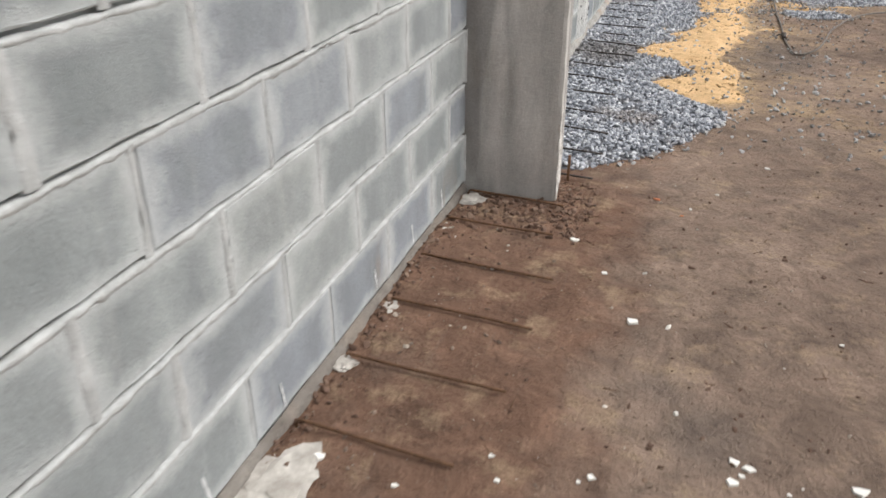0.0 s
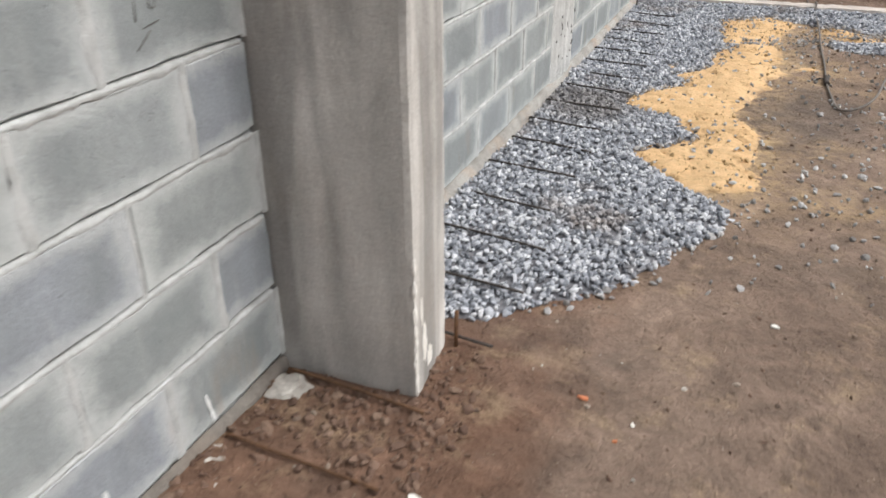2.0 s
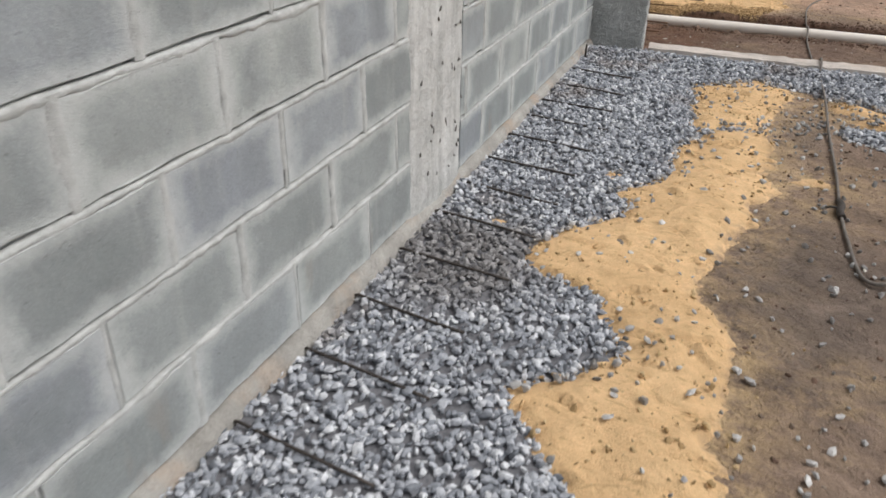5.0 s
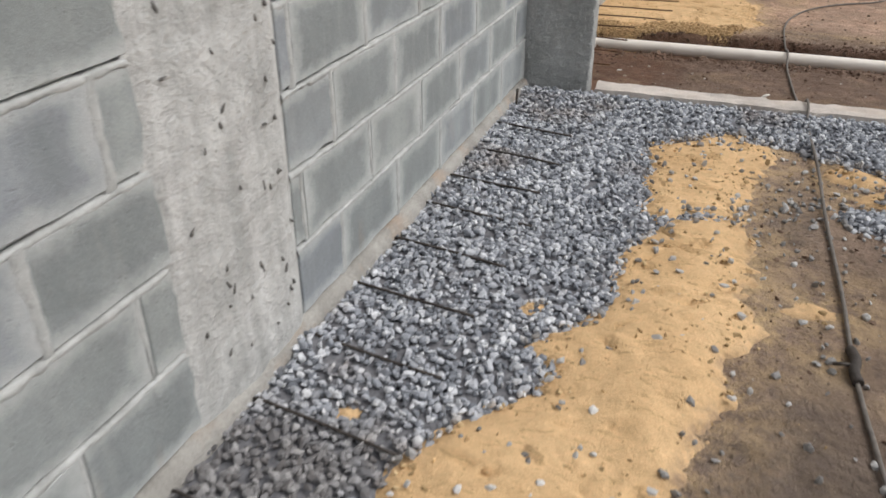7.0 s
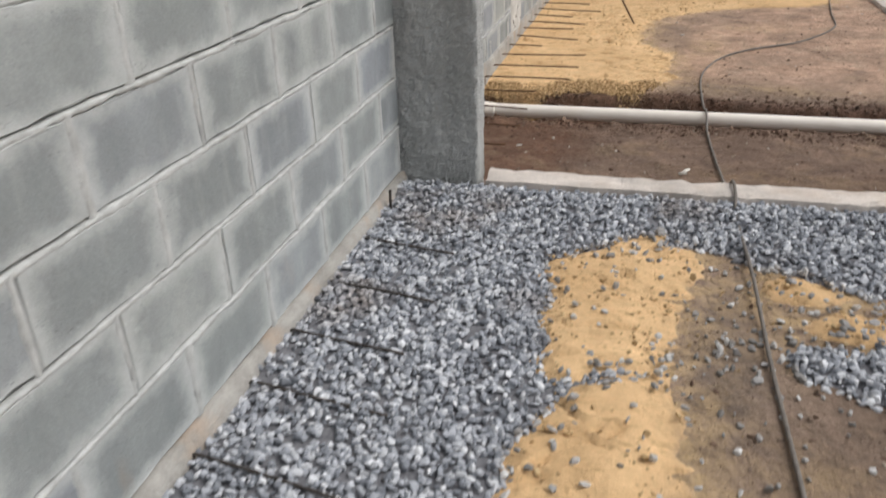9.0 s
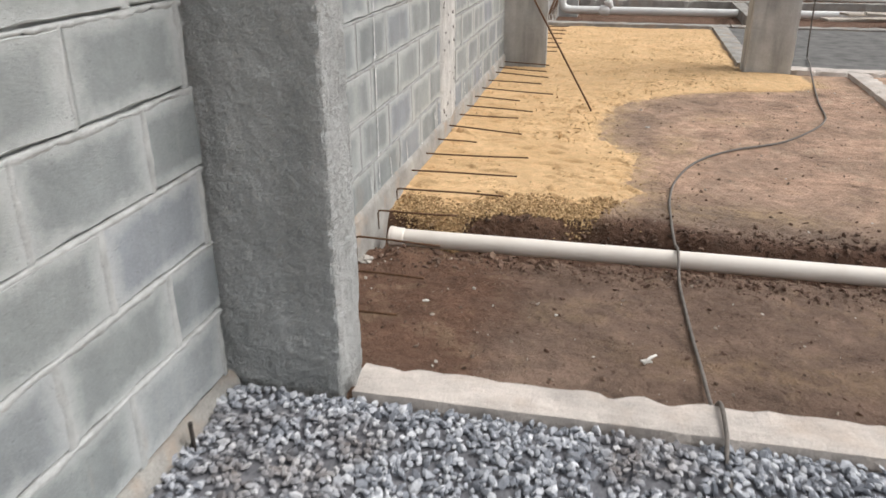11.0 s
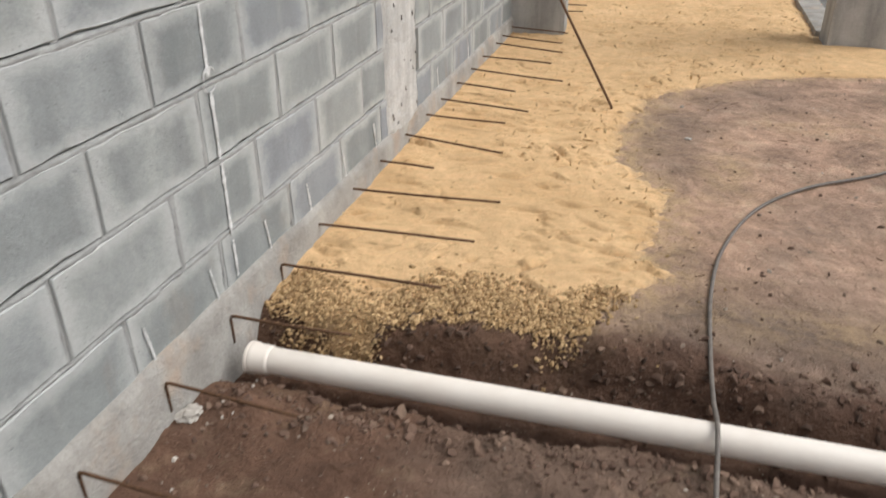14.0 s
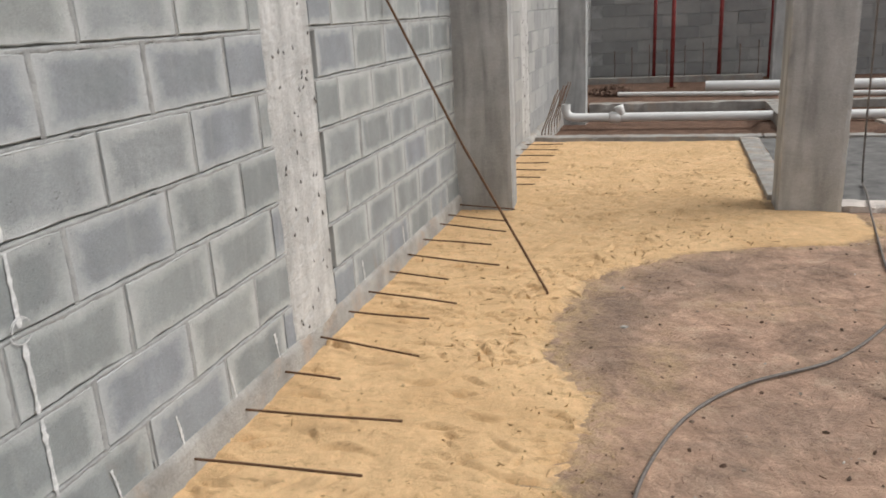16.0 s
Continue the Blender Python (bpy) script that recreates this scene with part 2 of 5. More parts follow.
    spot = calc(nt, "MULTIPLY", ramp(nt, calc(nt, "ADD", cell.outputs["Distance"], calc(nt, "MULTIPLY", tex_noise(nt, pos, 90, 3), 0.25)), [(0.24, 1.0), (0.33, 0.0)]), ramp(nt, tex_noise(nt, pos, 3.7, 4, 0.6), [(0.56, 0.0), (0.68, 1.0)]))
    col = mixed(nt, calc(nt, "MULTIPLY", spot, 0.5), col, (0.11, 0.075, 0.058))
    seed_cell = node(nt, "TexVoronoi", Scale=62.0, Randomness=1.0)
    nt.links.new(pos, seed_cell.inputs["Vector"])
    pale = calc(nt, "MULTIPLY", ramp(nt, seed_cell.outputs["Distance"], [(0.12, 1.0), (0.20, 0.0)]), ramp(nt, tex_noise(nt, pos, 8, 4, 0.6), [(0.54, 0.0), (0.62, 1.0)]))
    col = mixed(nt, calc(nt, "MULTIPLY", pale, 0.6), col, (0.46, 0.38, 0.29))
    # thin scratches drawn along the yard
    drag = ramp(nt, tex_noise(nt, stretched(nt, pos, 9.0, 0.9, 1.0), 3.0, 5, 0.6, 0.6), [(0.66, 0.0), (0.70, 1.0)])
    col = mixed(nt, calc(nt, "MULTIPLY", drag, 0.35), col, (0.19, 0.130, 0.098))
    h = calc(nt, "ADD", calc(nt, "MULTIPLY", tex_noise(nt, pos, 120, 4, 0.75), 0.5), calc(nt, "MULTIPLY", tex_noise(nt, pos, 17, 7, 0.66), 3.0))
    h = calc(nt, "ADD", h, calc(nt, "SUBTRACT", pale, calc(nt, "MULTIPLY", spot, 1.5)))
    finish(nt, bsdf, col, h, 1.0, 0.012)
    return m


def make_sand():
    m, nt, bsdf = material("yellow_sand", 0.95)
    pos = position(nt)
    base = ramp(nt, tex_noise(nt, pos, 2.2, 5, 0.6), [(0.3, (0.65, 0.425, 0.220)), (0.7, (0.79, 0.540, 0.297))])
    mid = ramp(nt, tex_noise(nt, pos, 16, 5, 0.7), [(0.25, 0.82), (0.75, 1.12)])
    col = mixed(nt, 1.0, base, mid, "MULTIPLY")
    fine = ramp(nt, tex_noise(nt, pos, 260, 3, 0.75), [(0.2, 0.80), (0.8, 1.15)])
    col = mixed(nt, 1.0, col, fine, "MULTIPLY")
    at = node(nt, "Attribute")
    at.attribute_name = "thin_edge"
    # shade of the sand's dents, put into the colour as dark dashes
    scuff_dark = ramp(nt, tex_noise(nt, stretched(nt, pos, 1.0, 2.6, 1.0), 12, 4, 0.6, 1.6), [(0.595, 0.0), (0.65, 1.0)])
    col = mixed(nt, calc(nt, "MULTIPLY", scuff_dark, 0.6), col, (0.42, 0.27, 0.13))
    worn = calc(nt, "MULTIPLY", at.outputs["Fac"], ramp(nt, tex_noise(nt, pos, 13, 6, 0.75), [(0.34, 1.0), (0.60, 0.0)]))
    col = mixed(nt, worn, col, (0.28, 0.20, 0.145))
    h = calc(nt, "ADD", tex_noise(nt, pos, 240, 3, 0.7), calc(nt, "MULTIPLY", tex_noise(nt, pos, 34, 5, 0.7), 2.5))
    finish(nt, bsdf, col, h, 0.6, 0.008)
    return m


def make_grain(name, stops, rough=0.85, speck=60, soiled=None):
    """Loose pieces, each with its own tone."""
    m, nt, bsdf = material(name, rough)
    geo = nt.nodes.new("ShaderNodeNewGeometry")
    col = ramp(nt, geo.outputs["Random Per Island"], stops)
    mott = ramp(nt, tex_noise(nt, geo.outputs["Position"], speck, 4, 0.7), [(0.25, 0.75), (0.75, 1.22)])
    col = mixed(nt, 1.0, col, mott, "MULTIPLY")
    if soiled:
        soil_spot = ramp(nt, tex_noise(nt, geo.outputs["Position"], 1.7, 5, 0.65), [(0.56, 0.0), (0.68, 1.0)])
        col = mixed(nt, calc(nt, "MULTIPLY", soil_spot, 0.5), col, soiled)
        far = nt.nodes.new("ShaderNodeVectorMath")
        far.operation = "DISTANCE"
        far.inputs[1].default_value = (-0.62, 5.30, 0.0)
        nt.links.new(geo.outputs["Position"], far.inputs[0])
        muddy = ramp(nt, calc(nt, "ADD", far.outputs["Value"], calc(nt, "MULTIPLY", tex_noise(nt, geo.outputs["Position"], 7, 5, 0.7), 0.5)), [(0.42, 1.0), (0.66, 0.0)])
        col = mixed(nt, calc(nt, "MULTIPLY", muddy, 0.6), col, (0.12, 0.098, 0.08))
    finish(nt, bsdf, col, tex_noise(nt, geo.outputs["Position"], speck * 3, 3), 0.4, 0.002)
    return m


def make_plain(name, a, b, scale, rough, bump=0.2, metal=0.0, spec=0.3):
    m, nt, bsdf = material(name, rough)
    bsdf.inputs["Metallic"].default_value = metal
    bsdf.inputs["Specular IOR Level"].default_value = spec
    pos = position(nt)
    col = ramp(nt, tex_noise(nt, pos, scale, 5, 0.65), [(0.3, a), (0.7, b)])
    finish(nt, bsdf, col, tex_noise(nt, pos, scale * 3, 4), bump, 0.002)
    return m


BLOCK = make_block()
MORTAR = make_mortar()
MORTAR_GREY = make_mortar("grey_mortar", 0.74)
COLUMN = make_concrete("board_marked_concrete", (0.34, 0.325, 0.302), (0.60, 0.575, 0.54), 0.8, 0.35, 0.1, 0.9)
COLUMN_GREY = make_concrete("grey_board_marked_concrete", (0.35, 0.355, 0.35), (0.52, 0.53, 0.525), 0.5, 0.5, 0.0, 0.6)
ROUGH = make_concrete("rough_rendered_concrete", (0.42, 0.43, 0.42), (0.58, 0.59, 0.58), 0.2, 1.0)
BEAM = make_concrete("beam_concrete", (0.46, 0.42, 0.385), (0.72, 0.645, 0.585), 0.1, 0.6, 0.35)
FOOT = make_concrete("footing_concrete", (0.25, 0.235, 0.215), (0.45, 0.435, 0.405), 0.15, 0.8, 0.6)
FOOT_SOILED = make_concrete("soiled_footing", (0.13, 0.11, 0.095), (0.30, 0.275, 0.245), 0.15, 0.9, 0.15)
PILASTER = make_pilaster()
DIRT = make_dirt()
SAND = make_sand()
GRAVEL = make_grain("crushed_stone", [(0.0, (0.14, 0.15, 0.17)), (0.25, (0.27, 0.285, 0.315)), (0.65, (0.42, 0.435, 0.47)), (1.0, (0.66, 0.67, 0.69))], 0.85, 60, (0.22, 0.16, 0.115))
PALE_STONE = make_grain("loose_pale_stone", [(0.0, (0.20, 0.19, 0.18)), (0.5, (0.36, 0.35, 0.345)), (1.0, (0.60, 0.59, 0.58))])
GRIT = make_plain("gravel_dust", (0.10, 0.10, 0.11), (0.22, 0.22, 0.235), 60, 0.95, 0.8)
CLOD = make_grain("dirt_clods", [(0.0, (0.11, 0.068, 0.05)), (0.6, (0.16, 0.102, 0.075)), (1.0, (0.22, 0.15, 0.11))], 0.95)
# darker copy of CLOD: fresh soil, with trench shade put into the colour
CLOD_DARK = make_grain("shaded_fresh_clods", [(0.0, (0.055, 0.035, 0.026)), (0.6, (0.09, 0.057, 0.042)), (1.0, (0.13, 0.085, 0.062))], 0.95)
LIPSAND = make_grain("coarse_sand", [(0.0, (0.27, 0.17, 0.085)), (0.5, (0.44, 0.295, 0.15)), (1.0, (0.62, 0.44, 0.24))], 0.95)
SANDCLOD = make_grain("sand_clods", [(0.0, (0.30, 0.20, 0.10)), (0.6, (0.47, 0.33, 0.17)), (1.0, (0.62, 0.46, 0.27))], 0.95)
CRUMB = make_grain("pale_crumbs", [(0.0, (0.13, 0.09, 0.068)), (0.55, (0.24, 0.18, 0.14)), (0.85, (0.40, 0.34, 0.28)), (1.0, (0.75, 0.72, 0.66))], 0.9)
RUST = make_plain("rusty_steel", (0.085, 0.048, 0.030), (0.20, 0.11, 0.06), 70, 0.8, 0.4, 0.35)
STEEL = make_plain("dark_steel", (0.045, 0.04, 0.038), (0.10, 0.085, 0.075), 70, 0.7, 0.4, 0.4)
PVC = make_plain("white_pvc", (0.78, 0.71, 0.635), (0.86, 0.80, 0.73), 7, 0.45, 0.05, 0, 0.5)
PVC_FAR = make_plain("bright_pvc", (0.76, 0.76, 0.74), (0.84, 0.84, 0.82), 5, 0.4, 0.05, 0, 0.5)
CABLE = make_plain("grey_cable", (0.11, 0.098, 0.086), (0.21, 0.185, 0.165), 40, 0.6, 0.2)
CHALK = make_plain("chalk", (0.46, 0.47, 0.47), (0.84, 0.85, 0.845), 45, 0.95, 0.3)
CHIP = make_plain("white_chip", (0.66, 0.63, 0.58), (0.85, 0.83, 0.78), 30, 0.8, 0.3)
ORANGE = make_plain("brick_chip", (0.52, 0.17, 0.08), (0.68, 0.26, 0.13), 40, 0.85, 0.4)
RED = make_plain("red_painted_steel", (0.16, 0.022, 0.022), (0.26, 0.04, 0.035), 12, 0.6, 0.2)
# dark tone: painted shade of gouges, also used for pencil strokes
SHADE_PENCIL = make_plain("gouge_shade_pencil", (0.10, 0.095, 0.09), (0.20, 0.19, 0.18), 60, 0.95, 0.5)
DARKSOIL = make_plain("dark_screenings", (0.10, 0.098, 0.095), (0.21, 0.205, 0.195), 7, 0.95, 0.9)
BOARD = make_plain("weathered_board", (0.34, 0.29, 0.24), (0.55, 0.50, 0.44), 9, 0.85, 0.3)
LIME = make_plain("mortar_dab", (0.28, 0.25, 0.22), (0.62, 0.59, 0.54), 16, 0.95, 0.7)


# ---------- mesh helpers ----------
def mesh_from(name, verts, faces, mat, smooth=False):
    me = bpy.data.meshes.new(name)
    me.from_pydata(verts, [], faces)
    me.materials.append(mat)
    me.update()
    if smooth:
        me.shade_smooth()
    return me


def part(name, bm, mat, parent=None, label=""):
    me = bpy.data.meshes.new(name)
    bm.to_mesh(me)
    bm.free()
    me.materials.append(mat)
    ob = new(name, me)
    ob.parent = parent
    return tagged(ob, label)


def box(x0, x1, y0, y1, z0, z1, bevel=0.0, cuts=0):
    bm = bmesh.new()
    bmesh.ops.create_cube(bm, size=1.0)
    for v in bm.verts:
        v.co = Vector(((x0 + x1) / 2 + v.co.x * (x1 - x0), (y0 + y1) / 2 + v.co.y * (y1 - y0), (z0 + z1) / 2 + v.co.z * (z1 - z0)))
    if bevel:
        bmesh.ops.bevel(bm, geom=bm.edges[:], offset=bevel, segments=2, affect="EDGES", profile=0.5)
    return bm


def rough_box(x0, x1, y0, y1, z0, z1, step, amount, bevel=0.012, seed=0.0, chips=0.0, skew=0.0):
    """A cast concrete body: gridded, edges worn, faces slightly uneven."""
    nx, ny, nz = (max(1, round((b - a) / step)) for a, b in ((x0, x1), (y0, y1), (z0, z1)))
    bm = bmesh.new()
    index = {}

    def vert(i, j, k):
        key = (i, j, k)
        if key not in index:
            p = Vector((x0 + (x1 - x0) * i / nx, y0 + (y1 - y0) * j / ny, z0 + (z1 - z0) * k / nz))
            ends = [(-1 if q == 0 else 1 if q == n else 0) for q, n in ((i, nx), (j, ny), (k, nz))]
            out = Vector(ends)
            q = p * 1.0 + Vector((seed, seed * 0.7, 0))
            if sum(abs(e) for e in ends) >= 2:
                wear = bevel * (0.35 + 0.9 * abs(noise.noise(q * 9)))
                c = noise.noise(q * 14)
                if c > 0.25:
                    wear += chips * (c - 0.25)
                p -= out * wear
            p.x -= skew * (j / ny) * (i / nx)
            p += out * amount * (noise.noise(q * 5) + 0.6 * noise.noise(q * 21) + (0.9 * noise.noise(q * 37) if amount > 0.0035 else 0.0))
            index[key] = bm.verts.new(p)
        return index[key]

    for k in range(nz):
        for i in range(nx):
            bm.faces.new([vert(i, 0, k), vert(i + 1, 0, k), vert(i + 1, 0, k + 1), vert(i, 0, k + 1)])
            bm.faces.new([vert(i + 1, ny, k), vert(i, ny, k), vert(i, ny, k + 1), vert(i + 1, ny, k + 1)])
        for j in range(ny):
            bm.faces.new([vert(nx, j, k), vert(nx, j + 1, k), vert(nx, j + 1, k + 1), vert(nx, j, k + 1)])
            bm.faces.new([vert(0, j + 1, k), vert(0, j, k), vert(0, j, k + 1), vert(0, j + 1, k + 1)])
    for i in range(nx):
        for j in range(ny):
            bm.faces.new([vert(i, j, nz), vert(i + 1, j, nz), vert(i + 1, j + 1, nz), vert(i, j + 1, nz)])
            bm.faces.new([vert(i, j + 1, 0), vert(i + 1, j + 1, 0), vert(i + 1, j, 0), vert(i, j, 0)])
    return bm


def spline(points, n):
    """Points along a smooth curve through the given ones."""
    p = [Vector(q) for q in points]
    p = [2 * p[0] - p[1]] + p + [2 * p[-1] - p[-2]]
    out = []
    for i in range(1, len(p) - 2):
        for k in range(n):
            t = k / n
            a, b, c, d = p[i - 1:i + 3]
            out.append(0.5 * (2 * b + (c - a) * t + (2 * a - 5 * b + 4 * c - d) * t * t + (3 * b - a - 3 * c + d) * t ** 3))
    return out + [p[-2]]


def tube(points, radius, sides=8, inner=0.0):
    """A round bar (or, with inner, an open pipe) along a line of points."""
    bm = bmesh.new()
    rings, holes = [], []
    if inner and not isinstance(radius, list):
        ends = [Vector(points[0]), Vector(points[1]), Vector(points[-2]), Vector(points[-1])]
        points = [ends[0], ends[0].lerp(ends[1], 0.002)] + list(points[1:-1]) + [ends[3].lerp(ends[2], 0.002), ends[3]]
    up = Vector((0.13, 0.21, 0.97))
    for i, p in enumerate(points):
        p = Vector(p)
        a, b = Vector(points[max(i - 1, 0)]), Vector(points[min(i + 1, len(points) - 1)])
        d = (b - a).normalized()
        s = d.cross(up if abs(d.dot(up)) < 0.95 else Vector((1, 0, 0))).normalized()
        u = s.cross(d)
        r = radius[i] if isinstance(radius, list) else radius
        turn = [s * math.cos(2 * math.pi * k / sides) + u * math.sin(2 * math.pi * k / sides) for k in range(sides)]
        rings.append([bm.verts.new(p + r * w) for w in turn])
        if inner:
            holes.append([bm.verts.new(p + (r - inner) * w) for w in turn])
    for group in (rings, holes):
        for a, b in zip(group, group[1:]):
            for k in range(sides):
                f = bm.faces.new([a[k], a[(k + 1) % sides], b[(k + 1) % sides], b[k]])
                f.smooth = True
    if inner:
        for e in (0, -1):
            for k in range(sides):
                bm.faces.new([rings[e][k], rings[e][(k + 1) % sides], holes[e][(k + 1) % sides], holes[e][k]])
    else:
        bm.faces.new(rings[0])
        bm.faces.new(rings[-1])
    bmesh.ops.recalc_face_normals(bm, faces=bm.faces[:])
    return bm


rng = np.random.default_rng(7)
LATTICE = rng.random((256, 256))


def wave(x, y, scale, octaves=4, gain=0.55):
    """Smooth lattice noise in -1..1 for whole arrays."""
    total, amp, norm = 0, 1.0, 0
    for o in range(octaves):
        u, v = x * scale + 17.3 * o, y * scale + 5.1 * o
        i, j = np.floor(u).astype(int), np.floor(v).astype(int)
        f, g = u - i, v - j
        f, g = f * f * (3 - 2 * f), g * g * (3 - 2 * g)
        a, b = LATTICE[i % 256, j % 256], LATTICE[(i + 1) % 256, j % 256]
        c, d = LATTICE[i % 256, (j + 1) % 256], LATTICE[(i + 1) % 256, (j + 1) % 256]
        total = total + amp * ((a * (1 - f) + b * f) * (1 - g) + (c * (1 - f) + d * f) * g)
        norm += amp
        amp *= gain
        scale *= 2.03
    return 2 * total / norm - 1


def ease(a, b, v):
    t = np.clip((v - a) / (b - a), 0, 1)
    return t * t * (3 - 2 * t)


# ---------- the lie of the land ----------
WALL = -0.84           # face of the block wall
PIPE_Y, PIPE_Z = 9.545, -0.083
KERB_Y, KERB_X = 16.38, 1.20


def ground_height(x, y):
    """Yard level, with the lowered strip and trench by the pipe and the pit past the far kerb."""
    z = -0.032 * ease(2.9, 3.4, y)
    z = z - 0.068 * ease(8.28, 8.42, y)
    lip = 9.79 + 0.07 * wave(x, y * 0.2, 2.6, 4) - 0.12 * ease(0.2, 0.8, x) - 0.08 * ease(0.15, -0.25, x)
    z = z + 0.058 * ease(lip - 0.06, lip + 0.03, y)
    near = 9.475 + 0.035 * wave(x + 9, y * 0.2, 3.0, 3)
    z = z - 0.075 * ease(near - 0.03, near + 0.03, y) * (1 - ease(lip - 0.09, lip, y))
    z = z - 0.16 * ease(16.52, 16.62, y) * (1 - ease(18.95, 19.05, y)) * (1 - ease(1.45, 1.6, x) * 0.5)
    rough = 0.007 * wave(x, y, 2.1, 4) + 0.0075 * wave(x, y, 8, 4, 0.65)
    torn = ease(8.9, 9.35, y) * (1 - ease(9.85, 10.05, y))
    return z + rough + torn * (0.020 * wave(x, y, 9, 4) + 0.010 * wave(x, y, 28, 2)) + 0.010 * wave(x, y, 6, 4) * ease(8.35, 8.6, y) * (1 - ease(9.9, 10.1, y)) + 0.02 * ease(0.25, 0.0, x - WALL) * wave(x, y, 5, 3) * ease(9, 8, y)


def along(y, table):
    ys, xs = zip(*table)
    return np.interp(y, ys, xs)


GRAVEL_EDGE = [(3.16, -0.62), (3.22, -0.45), (3.45, -0.21), (3.62, -0.06), (3.83, 0.03), (4.08, 0.16), (4.22, 0.19), (4.38, 0.05),
               (4.58, -0.15), (4.74, -0.27), (4.84, -0.14), (5.04, -0.02), (5.28, -0.16), (5.36, -0.40), (5.5, -0.42), (5.65, -0.34),
               (5.84, -0.18), (5.96, -0.14), (6.03, -0.27), (6.14, -0.16), (6.31, -0.05), (6.6, -0.10), (6.84, 0.0), (7.03, -0.07),
               (7.4, -0.09), (7.62, -0.13), (7.72, 0.04), (7.84, 0.15), (7.93, 0.32)]
SAND_EDGE = [(4.40, 0.10), (4.47, 0.23), (4.62, 0.30), (4.74, 0.23), (5.0, 0.26), (5.2, 0.27), (5.37, 0.12), (5.63, 0.13), (5.97, 0.26),
             (6.1, 0.24), (6.31, 0.36), (6.5, 0.27), (6.66, 0.33), (6.84, 0.29), (7.2, 0.29), (7.45, 0.36), (7.67, 0.40), (7.9, 0.3)]
FAR_SAND_EDGE = [(9.66, -0.2), (9.8, 0.06), (10.02, 0.21), (10.25, 0.37), (10.32, 0.24), (10.5, 0.32), (10.9, 0.35), (11.19, 0.14), (11.6, 0.10),
                 (12.08, 0.18), (12.35, 0.35), (12.62, 0.62), (12.78, 1.05), (12.9, 1.5), (13.1, 1.75), (13.55, 1.72)]


def gravel_depth(x, y):
    """Signed spread of the gravel: above zero inside."""
    m = along(y, GRAVEL_EDGE) - x
    m = np.minimum(m, (y - 3.17 - 0.5 * np.maximum(0, x + 0.45)) * 1.0 + 0.02)
    band = np.minimum(np.minimum(y - 7.68 - 0.12 * np.sin(x * 5.0), x - 0.25), 3.6 - x)
    patch = 0.17 - np.hypot((x - 0.88) * 0.8, (y - 7.13) * 1.1)
    patch2 = 0.09 - np.hypot((x - 0.68) * 0.8, (y - 7.15) * 1.0)
    # a narrow tongue of stones lying across the sand
    run_x = np.clip((x + 0.06) / 0.36, 0, 1)
    tongue = 0.048 * (1 - 0.6 * run_x) - np.hypot(np.maximum(0, np.abs(x - 0.10) - 0.17), y - 6.89 - 0.16 * run_x)
    m = np.maximum.reduce([m, band, patch, patch2, tongue])
    m = np.minimum(m, 8.20 - y)
    hole = 0.055 - np.hypot(x + 0.30, (y - 6.22) * 1.2)
    hole2 = 0.045 - np.hypot(x + 0.60, (y - 5.62) * 1.1)
    return np.minimum(m, -1.2 * np.maximum(hole, hole2) + 0.02) + 0.035 * wave(x, y, 9, 3)


def near_sand_depth(x, y):
    m = along(y, SAND_EDGE) - x
    m = np.minimum(np.minimum(m, (y - 4.38) * 0.8), (7.97 - y) * 0.8)
    m = np.minimum(m, x - along(y, GRAVEL_EDGE) + 0.10)
    spots = [0.11 - np.hypot((x - 0.68) * 0.9, y - 7.57), 0.10 - np.hypot((x - 0.80) * 0.7, y - 7.36), 0.05 - np.hypot((x - 1.05) * 0.6, y - 7.60),
             0.06 - np.hypot((x - 0.47) * 0.8, y - 6.48), 0.085 - np.hypot(x + 0.30, y - 6.22), 0.10 - np.hypot(x + 0.60, y - 5.62)]
    m = np.maximum.reduce([m] + spots)
    return m + 0.055 * wave(x + 3, y, 6, 5, 0.7) + 0.035 * wave(x, y, 25, 4, 0.7) + 0.008


def far_sand_depth(x, y):
    m = np.where(y > 13.58, KERB_X + 0.02 - x, along(y, FAR_SAND_EDGE) - x)
    front = np.interp(x, [-0.84, -0.72, -0.5, -0.39, -0.18, 0.06, 0.3], [9.80, 9.76, 9.68, 9.82, 9.88, 9.82, 9.85])
    m = np.minimum(m, (y - front) * 0.9)
    m = np.minimum(m, KERB_Y - 0.05 - y)
    return m + 0.07 * wave(x + 8, y, 4, 6, 0.72) + 0.03 * wave(x, y, 23, 4, 0.7)


def grid_mesh(name, xs, ys, height, mat, keep=None):
    x, y = np.meshgrid(xs, ys)
    z = height(x, y)
    ny, nx = x.shape
    v = np.stack([x, y, z], -1).reshape(-1, 3)
    idx = np.arange(nx * ny).reshape(ny, nx)
    f = np.stack([idx[:-1, :-1], idx[:-1, 1:], idx[1:, 1:], idx[1:, :-1]], -1).reshape(-1, 4)
    if keep is not None:
        k = keep(x, y).reshape(-1)
        f = f[k[f].any(1)]
    used = np.unique(f)
    remap = np.zeros(len(v), int)
    remap[used] = np.arange(len(used))
    return mesh_from(name, v[used].tolist(), remap[f].tolist(), mat, True)


def spaced(parts):
    return np.unique(np.round(np.concatenate([np.arange(a, b, s) for a, b, s in parts]), 4))


